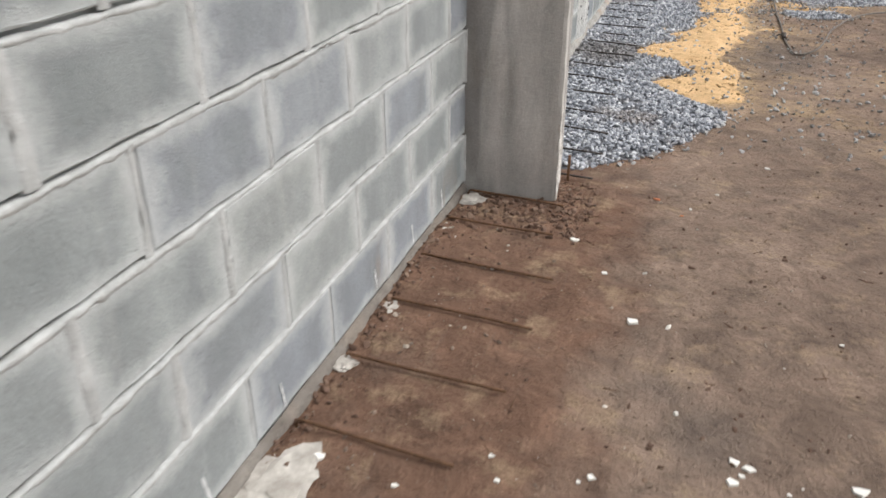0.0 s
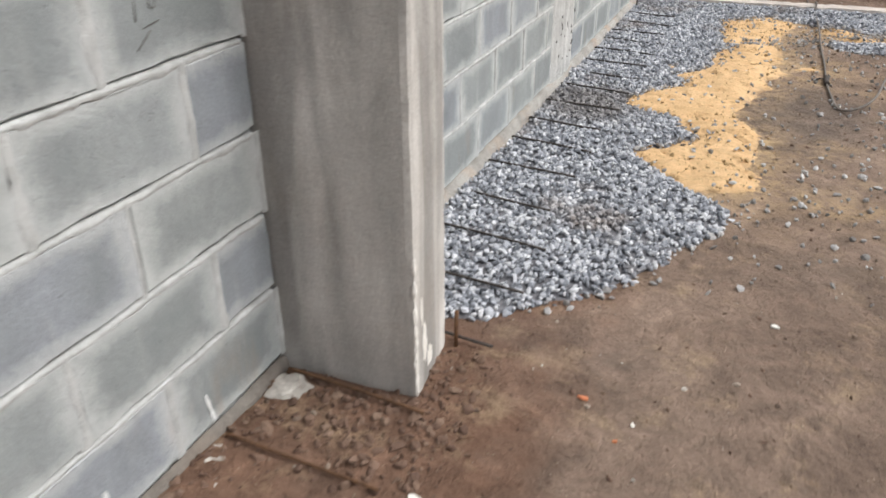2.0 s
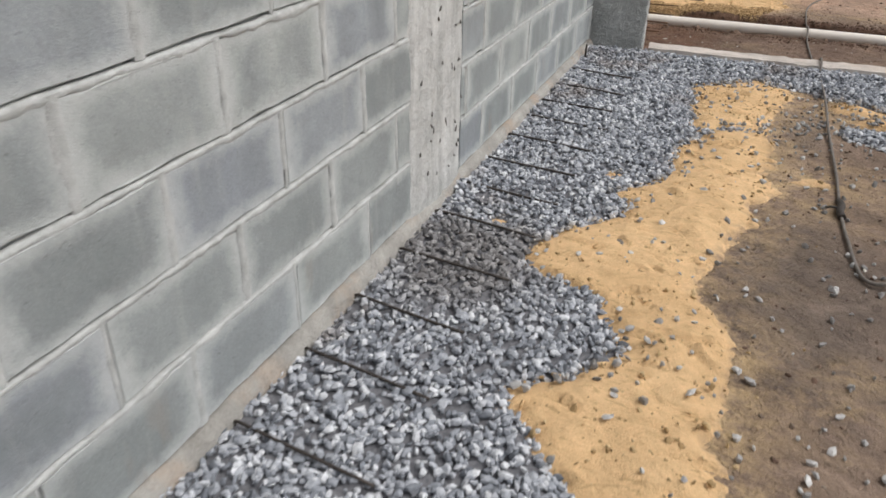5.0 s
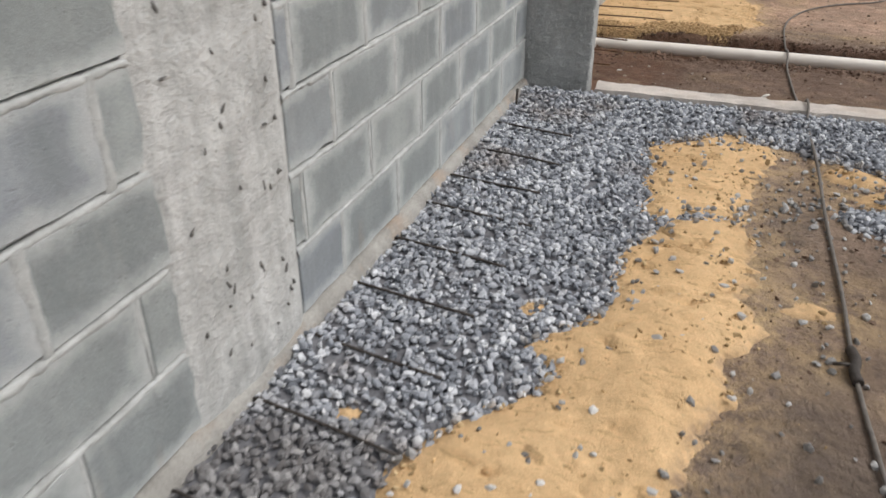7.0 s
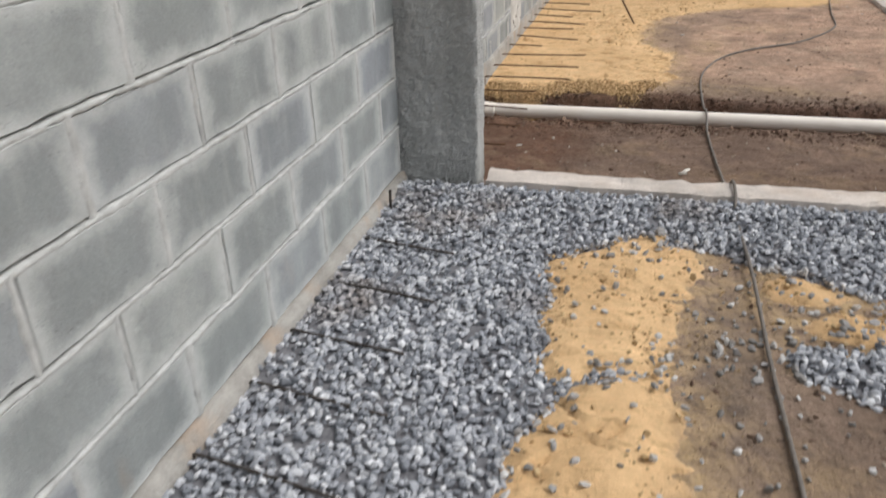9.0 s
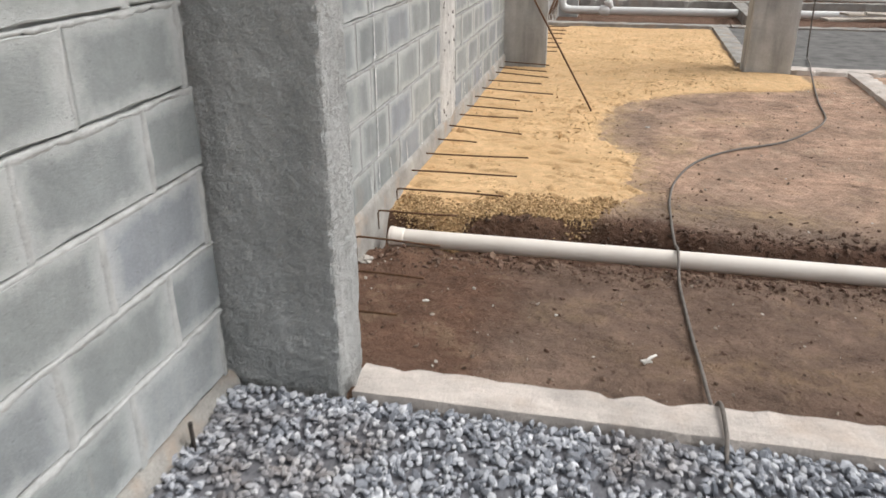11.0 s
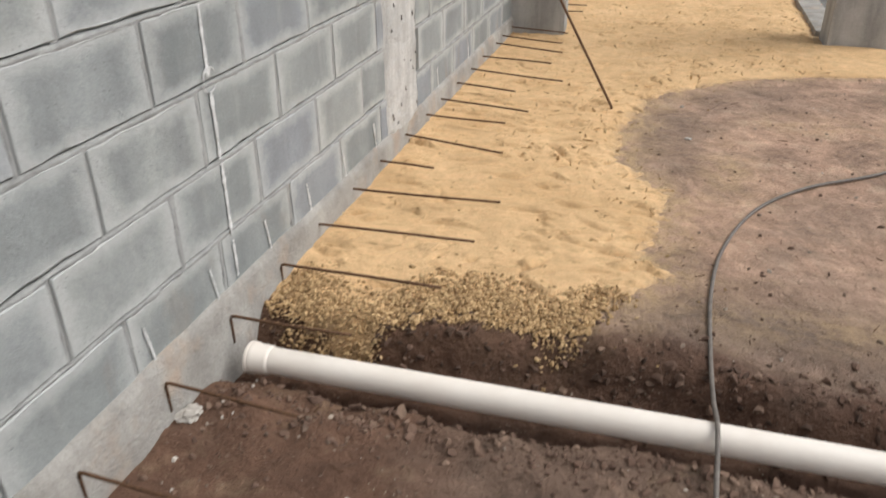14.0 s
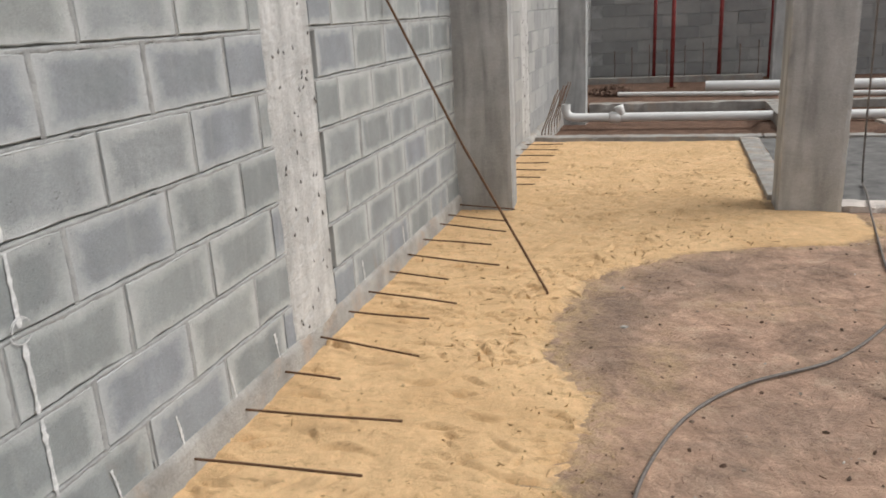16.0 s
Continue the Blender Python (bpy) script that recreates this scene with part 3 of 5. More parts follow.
gx = spaced([(-300, -20, 40), (-20, -1.2, 2.0), (-1.2, 1.6, 0.024), (1.6, 4, 0.08), (4, 12, 0.8), (12, 60, 6), (60, 301, 40)])
gy = spaced([(-300, -20, 40), (-20, 0.6, 1.5), (0.6, 8.6, 0.026), (8.6, 10.2, 0.016), (10.2, 13.4, 0.03), (13.4, 19.5, 0.05), (19.5, 30, 0.5), (30, 60, 5), (60, 301, 40)])
ground = new("ground", grid_mesh("ground", gx, gy, ground_height, DIRT))
gc = np.empty(len(ground.data.vertices) * 3)
ground.data.vertices.foreach_get("co", gc)
gc = gc.reshape(-1, 3)
away = np.maximum(near_sand_depth(gc[:, 0], gc[:, 1]), far_sand_depth(gc[:, 0], gc[:, 1]))
drift = np.exp(np.minimum(away, 0) / 0.11)
for sx, sy, rx, ry, k in ((0.47, 6.25, 0.14, 0.10, 0.8), (0.62, 6.62, 0.12, 0.16, 0.55), (0.45, 5.0, 0.18, 0.10, 0.6), (0.52, 4.45, 0.3, 0.12, 0.7), (0.9, 4.3, 0.3, 0.10, 0.5), (0.55, 5.15, 0.1, 0.08, 0.7), (0.75, 6.1, 0.2, 0.1, 0.45),
                          (0.75, 10.05, 0.5, 0.10, 0.55), (0.55, 11.2, 0.12, 0.35, 0.6), (0.95, 11.9, 0.3, 0.15, 0.5), (0.8, 8.75, 0.5, 0.08, 0.45), (1.2, 3.9, 0.4, 0.2, 0.5), (1.3, 5.2, 0.4, 0.3, 0.4)):
    drift = np.maximum(drift, k * np.exp(-((gc[:, 0] - sx) / rx) ** 2 - ((gc[:, 1] - sy) / ry) ** 2))
ground.data.attributes.new("sand_dust", "FLOAT", "POINT").data.foreach_set("value", np.clip(drift, 0, 1))
ground.data.attributes.new("fresh_soil", "FLOAT", "POINT").data.foreach_set("value", 0.8 * ease(16.4, 16.6, gc[:, 1]) + 0.42 * ease(8.3, 8.5, gc[:, 1]) * (1 - ease(9.42, 9.56, gc[:, 1])) + 0.9 * ease(9.42, 9.56, gc[:, 1]) * (1 - ease(9.80, 9.97, gc[:, 1] + 0.12 * ease(0.2, 0.8, gc[:, 0]) + 0.09 * wave(gc[:, 0], gc[:, 1], 6, 5, 0.7))))
spots = [(0.45, 5.55, 0.32, 0.6, 0.95), (0.15, 1.57, 0.12, 0.12, 0.8), (0.02, 1.72, 0.10, 0.08, 0.6), (0.30, 11.6, 0.15, 0.55, 0.5), (0.75, 12.25, 0.38, 0.25, 0.42), (0.55, 10.0, 0.35, 0.16, 0.45), (1.2, 10.9, 0.5, 0.3, 0.16), (0.42, 7.15, 0.12, 0.4, 0.7),
         (0.1, 8.75, 0.25, 0.12, 0.3), (0.6, 3.9, 0.25, 0.2, 0.35), (-0.2, 3.2, 0.3, 0.12, 0.4)]
wetness = np.zeros(len(gc))
for sx, sy, rx, ry, k in spots:
    wetness = np.maximum(wetness, k * np.exp(-(((gc[:, 0] - sx) / rx) ** 2 + ((gc[:, 1] - sy) / ry) ** 2) ** 2))
ground.data.attributes.new("damp_patch", "FLOAT", "POINT").data.foreach_set("value", wetness)
tagged(ground, "packed reddish-brown dirt yard with a shallow pipe trench", "ground", kind="structure")


# ---------- sand ----------
def dents(x, y, count, x0, x1, y0, y1, seed):
    """Scuffs and boot scrapes: short oblique hollows with a raised lip."""
    r = np.random.default_rng(seed)
    z = np.zeros_like(x)
    for _ in range(count):
        cx, cy, a = r.uniform(x0, x1), r.uniform(y0, y1), r.normal(0.15, 0.5)
        ln = 0.02 + 0.06 * r.random() ** 2
        wd, dp = r.uniform(0.006, 0.012), r.uniform(0.010, 0.026)
        i0, i1 = np.searchsorted(y[:, 0], [cy - 0.2, cy + 0.2])
        j0, j1 = np.searchsorted(x[0], [cx - 0.2, cx + 0.2])
        dx, dy = x[i0:i1, j0:j1] - cx, y[i0:i1, j0:j1] - cy
        u, v = dx * math.cos(a) + dy * math.sin(a), dy * math.cos(a) - dx * math.sin(a)
        v = v + u * u * r.uniform(-4, 4)
        g = np.exp(-(u / ln) ** 2)
        z[i0:i1, j0:j1] += g * (-dp * np.exp(-(v / wd) ** 2) + 0.7 * dp * np.exp(-((v - 1.6 * wd) / wd) ** 2))
    return z


def near_sand_top(x, y):
    d = near_sand_depth(x, y)
    thick = np.where(d > 0, 0.034 * (1 - np.exp(-d / 0.09)), d * 0.6)
    thick = np.where(d > 0, thick * (1 - 0.75 * ease(-0.04, 0.05, gravel_depth(x, y))), thick)
    mound = 0.02 * np.exp(-((x - 0.12) ** 2 / 0.03 + (y - 6.0) ** 2 / 0.25))
    return ground_height(x, y) + thick - 0.006 + mound * (d > 0) + 0.013 * wave(x, y, 7, 5, 0.6) * ease(0, 0.1, d)


def near_sand(x, y):
    return near_sand_top(x, y) + dents(x, y, 150, -0.3, 0.4, 4.4, 7.9, 3)


def far_sand(x, y):
    d = far_sand_depth(x, y)
    thick = np.where(d > 0, 0.028 * (1 - np.exp(-d / 0.07)), d * 0.6)
    return ground_height(x, y) + thick - 0.006 + 0.006 * wave(x, y, 6, 5, 0.65) * ease(0, 0.1, d) + dents(x, y, 1000, -0.8, 1.2, 9.9, 16.2, 5)


sand = new("sand", grid_mesh("sand", spaced([(-0.75, 1.3, 0.014)]), spaced([(4.3, 8.05, 0.014)]), near_sand, SAND, lambda x, y: near_sand_depth(x, y) > -0.05))
def mark_thin(ob, depth, reach):
    c = np.empty(len(ob.data.vertices) * 3)
    ob.data.vertices.foreach_get("co", c)
    c = c.reshape(-1, 3)
    ob.data.attributes.new("thin_edge", "FLOAT", "POINT").data.foreach_set("value", np.clip(1 - depth(c[:, 0], c[:, 1]) / reach, 0, 1))


mark_thin(sand, near_sand_depth, 0.05)
tagged(sand, "spilled yellow sand lying between gravel and dirt", "sand", kind="stuff")
sand = new("sand", grid_mesh("sand", spaced([(WALL + 0.018, 0.5, 0.011), (0.5, 1.9, 0.02)]), spaced([(9.55, 12.4, 0.011), (12.4, 13.6, 0.016), (13.6, 16.36, 0.026)]), far_sand, SAND, lambda x, y: far_sand_depth(x, y) > -0.05))
mark_thin(sand, far_sand_depth, 0.07)
tagged(sand, "thin spread of scuffed yellow sand along the block wall", "sand", kind="stuff")


# ---------- loose stones ----------
def ico():
    g = (1 + 5 ** 0.5) / 2
    v = [(-1, g, 0), (1, g, 0), (-1, -g, 0), (1, -g, 0), (0, -1, g), (0, 1, g), (0, -1, -g), (0, 1, -g), (g, 0, -1), (g, 0, 1), (-g, 0, -1), (-g, 0, 1)]
    bm = bmesh.new()
    for q in v:
        bm.verts.new(Vector(q).normalized())
    hull = bmesh.ops.convex_hull(bm, input=bm.verts[:])
    bm.verts.index_update()
    out = np.array([q.co[:] for q in bm.verts]), np.array([[w.index for w in f.verts] for f in bm.faces])
    bm.free()
    return out


ICO_V, ICO_F = ico()


def pieces(name, x, y, z, size, mat, seed, flat=0.7, smooth=False, sharp=0.28, long=1.0):
    """Many irregular lumps in one mesh."""
    r = np.random.default_rng(seed)
    n = len(x)
    v = ICO_V[None] * (1 + r.uniform(-sharp, sharp, (n, 12, 1))) + r.uniform(-sharp, sharp, (n, 12, 3)) * 0.6
    v = v * (size[:, None, None] * np.stack([long * r.uniform(0.8, 1.35, n), r.uniform(0.6, 1.0, n), flat * r.uniform(0.55, 1.1, n)], -1)[:, None, :])
    q = r.normal(0, 1, (n, 4)) * np.array([1.0, 0.35, 0.35, 1.0])
    q /= np.linalg.norm(q, axis=1)[:, None]
    w, a, b, c = q.T
    rot = np.stack([np.stack([1 - 2 * (b * b + c * c), 2 * (a * b - c * w), 2 * (a * c + b * w)], -1),
                    np.stack([2 * (a * b + c * w), 1 - 2 * (a * a + c * c), 2 * (b * c - a * w)], -1),
                    np.stack([2 * (a * c - b * w), 2 * (b * c + a * w), 1 - 2 * (a * a + b * b)], -1)], 1)
    v = np.einsum("nij,nkj->nki", rot, v) + np.stack([x, y, z], -1)[:, None, :]
    f = ICO_F[None] + 12 * np.arange(n)[:, None, None]
    return mesh_from(name, v.reshape(-1, 3).tolist(), f.reshape(-1, 3).tolist(), mat, smooth)


def scatter(n, x0, x1, y0, y1, seed, inside):
    r = np.random.default_rng(seed)
    x, y = r.uniform(x0, x1, n), r.uniform(y0, y1, n)
    k = inside(x, y, r.random(n))
    return x[k], y[k], r.random(k.sum())


def bed_height(x, y):
    d = gravel_depth(x, y)
    return ground_height(x, y) + np.where(d > 0, 0.022 * (1 - np.exp(-d / 0.05)), d * 0.6) - 0.006 + 0.004 * wave(x, y, 18, 3) + 0.022 * ease(7.9, 8.12, y) * (d > 0)


bed = new("gravel_bed", grid_mesh("gravel_bed", spaced([(WALL, 1.7, 0.02), (1.7, 3.7, 0.1)]), spaced([(3.1, 8.19, 0.02)]), bed_height, GRIT, lambda x, y: gravel_depth(x, y) > 0.005))
tagged(bed, "grey stone dust under the gravel", "gravel", kind="stuff")
x, y, u = scatter(54000, WALL + 0.01, 1.75, 3.1, 8.185, 11, lambda x, y, r: gravel_depth(x, y) > -0.01 + 0.02 * r)
stones = new("gravel", pieces("gravel", x, y, bed_height(x, y) + 0.004 + 0.010 * np.random.default_rng(2).random(len(x)), 0.0078 + 0.0082 * u ** 1.5, GRAVEL, 12))
tagged(stones, "bed of blue-grey crushed stone beside the block wall", "gravel", kind="stuff")
x, y, u = scatter(3200, 1.75, 3.6, 7.5, 8.185, 13, lambda x, y, r: gravel_depth(x, y) > 0.01)
stones = new("gravel", pieces("gravel", x, y, bed_height(x, y) + 0.006, 0.012 + 0.009 * u, GRAVEL, 14))
tagged(stones, "grey crushed stone along the concrete strip", "gravel", kind="stuff")


def strewn(x, y, r):
    d = gravel_depth(x, y)
    spill = np.exp(d / 0.045) * 0.6
    field = 0.11 * ease(3.4, 4.2, y) * ease(0.9, 0.3, np.abs(x - 0.45)) + 0.5 * np.exp(-((x - 0.5) / 0.16) ** 2 - ((y - 7.2) / 0.35) ** 2) + 0.25 * np.exp(-((x - 0.45) / 0.25) ** 2 - ((y - 4.55) / 0.3) ** 2) + 0.3 * np.exp(-((x - 0.12) / 0.28) ** 2 - ((y - 7.78) / 0.22) ** 2) + 0.8 * np.exp(-((x - 0.85) / 0.25) ** 2 - ((y - 7.36) / 0.2) ** 2)
    return (d < 0.015) & (r < spill + field) & (y < 8.12)


x, y, u = scatter(11000, -0.8, 1.6, 2.95, 8.12, 15, strewn)
top = np.maximum(ground_height(x, y), np.where(near_sand_depth(x, y) > 0, ground_height(x, y) + 0.024, -9))
stones = new("loose_stones", pieces("loose_stones", x, y, top + 0.006, 0.006 + 0.010 * u ** 1.5, PALE_STONE, 16))
tagged(stones, "single grey stones strewn over dirt and sand", "stone", kind="stuff")

# crumbs and clods
x, y, u = scatter(7500, WALL + 0.02, 1.7, 0.7, 8.1, 17, lambda x, y, r: (gravel_depth(x, y) < -0.02) & (near_sand_depth(x, y) < 0) & (r < 0.25 + 0.6 * ease(-0.3, -0.8, x) + 0.3 * ease(2.2, 1.2, y)))
crumbs = new("crumbs", pieces("crumbs", x, y, ground_height(x, y) + 0.001, 0.0018 + 0.0095 * u ** 6, CRUMB, 18))
tagged(crumbs, "pale crumbs of mortar and grit on the dirt", "debris", kind="stuff")
x, y, u = scatter(5000, WALL + 0.05, 2.6, 8.4, 13, 19, lambda x, y, r: (far_sand_depth(x, y) < -0.03) & (r < 0.35 + 0.5 * ease(9.8, 9.2, y)))
crumbs = new("crumbs", pieces("crumbs", x, y, ground_height(x, y) + 0.001, 0.0018 + 0.010 * u ** 6, CRUMB, 20))
tagged(crumbs, "pale grit scattered on the trodden dirt", "debris", kind="stuff")
x, y, u = scatter(9000, WALL + 0.04, 2.4, 9.28, 9.95, 21, lambda x, y, r: (r < 0.10 + 0.9 * np.exp(-((y - 9.40) / 0.07) ** 2) + 0.55 * np.exp(-((y - 9.74) / 0.08) ** 2) * ease(-0.1, 0.35, x)) & (np.abs(y - PIPE_Y) > 0.03))
clods = new("dirt_clods", pieces("dirt_clods", x, y, ground_height(x, y) + 0.001, 0.003 + 0.014 * u ** 5, CLOD, 22, 0.8, False, 0.35))
tagged(clods, "dark brown clods dug out along the pipe trench", "soil", kind="stuff")
x, y, u = scatter(17000, WALL + 0.03, 0.30, 9.62, 10.10, 23, lambda x, y, r: (far_sand_depth(x, y) > -0.07) & (r < ease(0.24 + 0.05 * wave(x, y, 6, 3), 0.06, far_sand_depth(x, y)) * ease(-0.07, 0.0, far_sand_depth(x, y)) * ease(0.30, 0.05, x)))
clods = new("sand_clods", pieces("sand_clods", x, y, ground_height(x, y) + 0.006 + 0.013 * ease(-0.02, 0.10, far_sand_depth(x, y)), 0.003 + 0.007 * u ** 3, LIPSAND, 24))
tagged(clods, "coarse crumbly sand at the lip of the trench", "sand", kind="stuff")
x, y, u = scatter(900, WALL + 0.02, -0.3, 2.45, 3.05, 25, lambda x, y, r: r < ease(0.45, 0.05, np.hypot((x + 0.52) * 0.8, y - 2.72)))
clods = new("dirt_clods", pieces("dirt_clods", x, y, ground_height(x, y) + 0.002, 0.004 + 0.014 * u ** 3, CLOD, 26))
tagged(clods, "reddish clods heaped at the foot of the column", "soil", kind="stuff")


x, y, u = scatter(2600, WALL + 0.03, 1.9, 8.42, 9.5, 27, lambda x, y, r: r < 0.12 + 0.5 * ease(-0.45, -0.8, x) + 0.5 * ease(9.2, 9.45, y))
clods = new("dirt_clods", pieces("dirt_clods", x, y, ground_height(x, y) + 0.001, 0.003 + 0.012 * u ** 4, CLOD, 28, 0.7, False, 0.35))
tagged(clods, "small brown clods on the lowered dirt strip", "soil", kind="stuff")
x, y, u = scatter(5000, -0.6, 1.9, 9.7, 13.4, 29, lambda x, y, r: r < np.exp(-np.abs(far_sand_depth(x, y)) / 0.06) * 0.8)
clods = new("sand_clods", pieces("sand_clods", x, y, ground_height(x, y) + 0.003, 0.0018 + 0.006 * u ** 4, SANDCLOD, 30))
tagged(clods, "sand crumbs along the ragged edge of the spread", "sand", kind="stuff")
x, y, u = scatter(4200, -0.4, 1.2, 4.3, 7.95, 31, lambda x, y, r: r < np.exp(-np.abs(near_sand_depth(x, y)) / 0.05) * 0.7)
clods = new("sand_clods", pieces("sand_clods", x, y, ground_height(x, y) + 0.003, 0.0018 + 0.006 * u ** 4, SANDCLOD, 32))
tagged(clods, "sand crumbs round the spilled sand", "sand", kind="stuff")


x, y, u = scatter(5200, -0.45, 0.95, 4.4, 7.95, 37, lambda x, y, r: (near_sand_depth(x, y) > 0.02) & (gravel_depth(x, y) < 0.02) & (r < 0.6))
clods = new("sand_clods", pieces("sand_clods", x, y, ground_height(x, y) + 0.022, 0.003 + 0.010 * u ** 4, SANDCLOD, 38, 0.7, False, 0.36))
tagged(clods, "small lumps on the spilled sand", "sand", kind="stuff")
# added brown flakes that stand in for shade in the sand's dents
FLAKE = make_grain("dent_shade_sand", [(0.0, (0.34, 0.215, 0.105)), (0.5, (0.52, 0.345, 0.178)), (1.0, (0.70, 0.475, 0.255))], 0.95)
x, y, u = scatter(2600, WALL + 0.08, 1.15, 9.98, 15.9, 51, lambda x, y, r: (far_sand_depth(x, y) > 0.05) & (r < 0.12 + 0.9 * ease(0.05, 0.45, wave(x + 4, y, 2.4, 3))))
flakes = new("dent_shade_flakes", pieces("dent_shade_flakes", x, y, ground_height(x, y) + 0.0215 + 0.006 * wave(x, y, 6, 5, 0.65), 0.0028 + 0.0045 * u ** 2, FLAKE, 52, 0.6, False, 0.4, 3.4))
tagged(flakes, "brown sand flakes added for the shade in scuffed dents", "sand", kind="stuff")
x, y, u = scatter(900, -0.35, 0.40, 4.5, 7.8, 53, lambda x, y, r: (near_sand_depth(x, y) > 0.04) & (gravel_depth(x, y) < 0) & (r < 0.15 + 0.9 * ease(0.05, 0.45, wave(x + 4, y, 3.0, 3))))
flakes = new("dent_shade_flakes", pieces("dent_shade_flakes", x, y, near_sand_top(x, y), 0.003 + 0.005 * u ** 2, FLAKE, 54, 0.6, False, 0.4, 1.4))
tagged(flakes, "brown sand flakes added for dent shade near the gravel", "sand", kind="stuff")
x, y, u = scatter(1800, 0.1, 1.5, 3.2, 8.0, 39, lambda x, y, r: (near_sand_depth(x, y) < 0) & (gravel_depth(x, y) < 0) & (r < 0.35 + 0.5 * ease(6.0, 6.8, y)))
clods = new("dirt_clods", pieces("dirt_clods", x, y, ground_height(x, y) + 0.001, 0.0025 + 0.009 * u ** 4, CLOD, 40, 0.6))
tagged(clods, "brown crumbs of earth on the trodden dirt", "soil", kind="stuff")
x, y, u = scatter(1500, WALL + 0.06, 1.15, 9.95, 15.5, 35, lambda x, y, r: (far_sand_depth(x, y) > 0.03) & (r < 0.35))
clods = new("sand_clods", pieces("sand_clods", x, y, ground_height(x, y) + 0.020, 0.003 + 0.009 * u ** 4, SANDCLOD, 36, 0.6))
tagged(clods, "small lumps kicked up on the sand", "sand", kind="stuff")


x, y, u = scatter(2600, WALL + 0.03, 1.3, 0.8, 3.4, 41, lambda x, y, r: (gravel_depth(x, y) < -0.02) & (r < 0.22 + 0.6 * ease(-0.35, -0.75, x) + 0.7 * np.exp(-((x - 0.15) / 0.22) ** 2 - ((y - 1.6) / 0.2) ** 2)))
clods = new("dirt_clods", pieces("dirt_clods", x, y, ground_height(x, y) + 0.001, 0.002 + 0.009 * u ** 4, CLOD, 42, 0.6, False, 0.35))
tagged(clods, "dark earth crumbs on the packed dirt", "soil", kind="stuff")
x, y, u = scatter(1100, WALL + 0.005, WALL + 0.09, 0.8, 2.8, 47, lambda x, y, r: r < ease(0.09, 0.0, x - WALL) * (0.4 + 0.6 * wave(x, y, 3, 2)))
clods = new("dirt_clods", pieces("dirt_clods", x, y, ground_height(x, y) + 0.004, 0.004 + 0.010 * u ** 3, CLOD, 48, 0.8, False, 0.35))
tagged(clods, "crumbled reddish soil along the foot of the wall", "soil", kind="stuff")
x, y, u = scatter(1500, WALL + 0.05, 2.2, 9.60, 9.92, 43, lambda x, y, r: (far_sand_depth(x, y) < 0.0) & (r < np.exp(-((y - 9.73 + 0.06 * ease(0.2, 0.8, x)) / 0.06) ** 2)))
clods = new("dirt_clods", pieces("dirt_clods", x, y, ground_height(x, y) + 0.002, 0.004 + 0.012 * u ** 3, CLOD_DARK, 44, 0.8, False, 0.38))
tagged(clods, "torn dark clods on the far bank of the trench", "soil", kind="stuff")
x, y, u = scatter(2400, 0.1, 2.4, 9.9, 13.4, 45, lambda x, y, r: (far_sand_depth(x, y) < -0.03) & (r < 0.10 + 0.5 * np.exp(-((x - 0.5) / 0.3) ** 2 - ((y - 10.3) / 0.4) ** 2)))
clods = new("dirt_clods", pieces("dirt_clods", x, y, ground_height(x, y) + 0.001, 0.002 + 0.010 * u ** 4, CLOD, 46, 0.55, False, 0.35))
tagged(clods, "brown crumbs on the dry trodden crust", "soil", kind="stuff")


# ---------- block wall ----------
COURSE, BASE, TOP = 0.2045, 0.042, 3.12
COLUMNS = [2.80, 8.20, 13.45, 18.62]                      # front face of each column
PILASTERS = [(5.42, 5.87), (10.93, 11.32), (15.95, 16.32)]
BAYS = [(-2.0, 2.80, 1.155, 0.948), (3.08, 5.42, 3.46, 3.67), (5.87, 8.20, 6.12, 5.925), (8.48, 10.93, 9.20, 9.44),
        (11.32, 13.45, 11.54, 11.76), (13.73, 15.95, 13.95, 14.15), (16.32, 18.62, 16.55, 16.75), (18.90, 24.0, 19.1, 19.3)]

wall = new("wall_west", None)
tagged(wall, "long unrendered wall of grey hollow concrete blocks", "wall", kind="structure")
part("core", box(WALL - 0.15, WALL - 0.022, -2.0, 24.0, -0.3, TOP), MORTAR, wall, "recessed grey mortar core")

BLOCK_MESH = {}


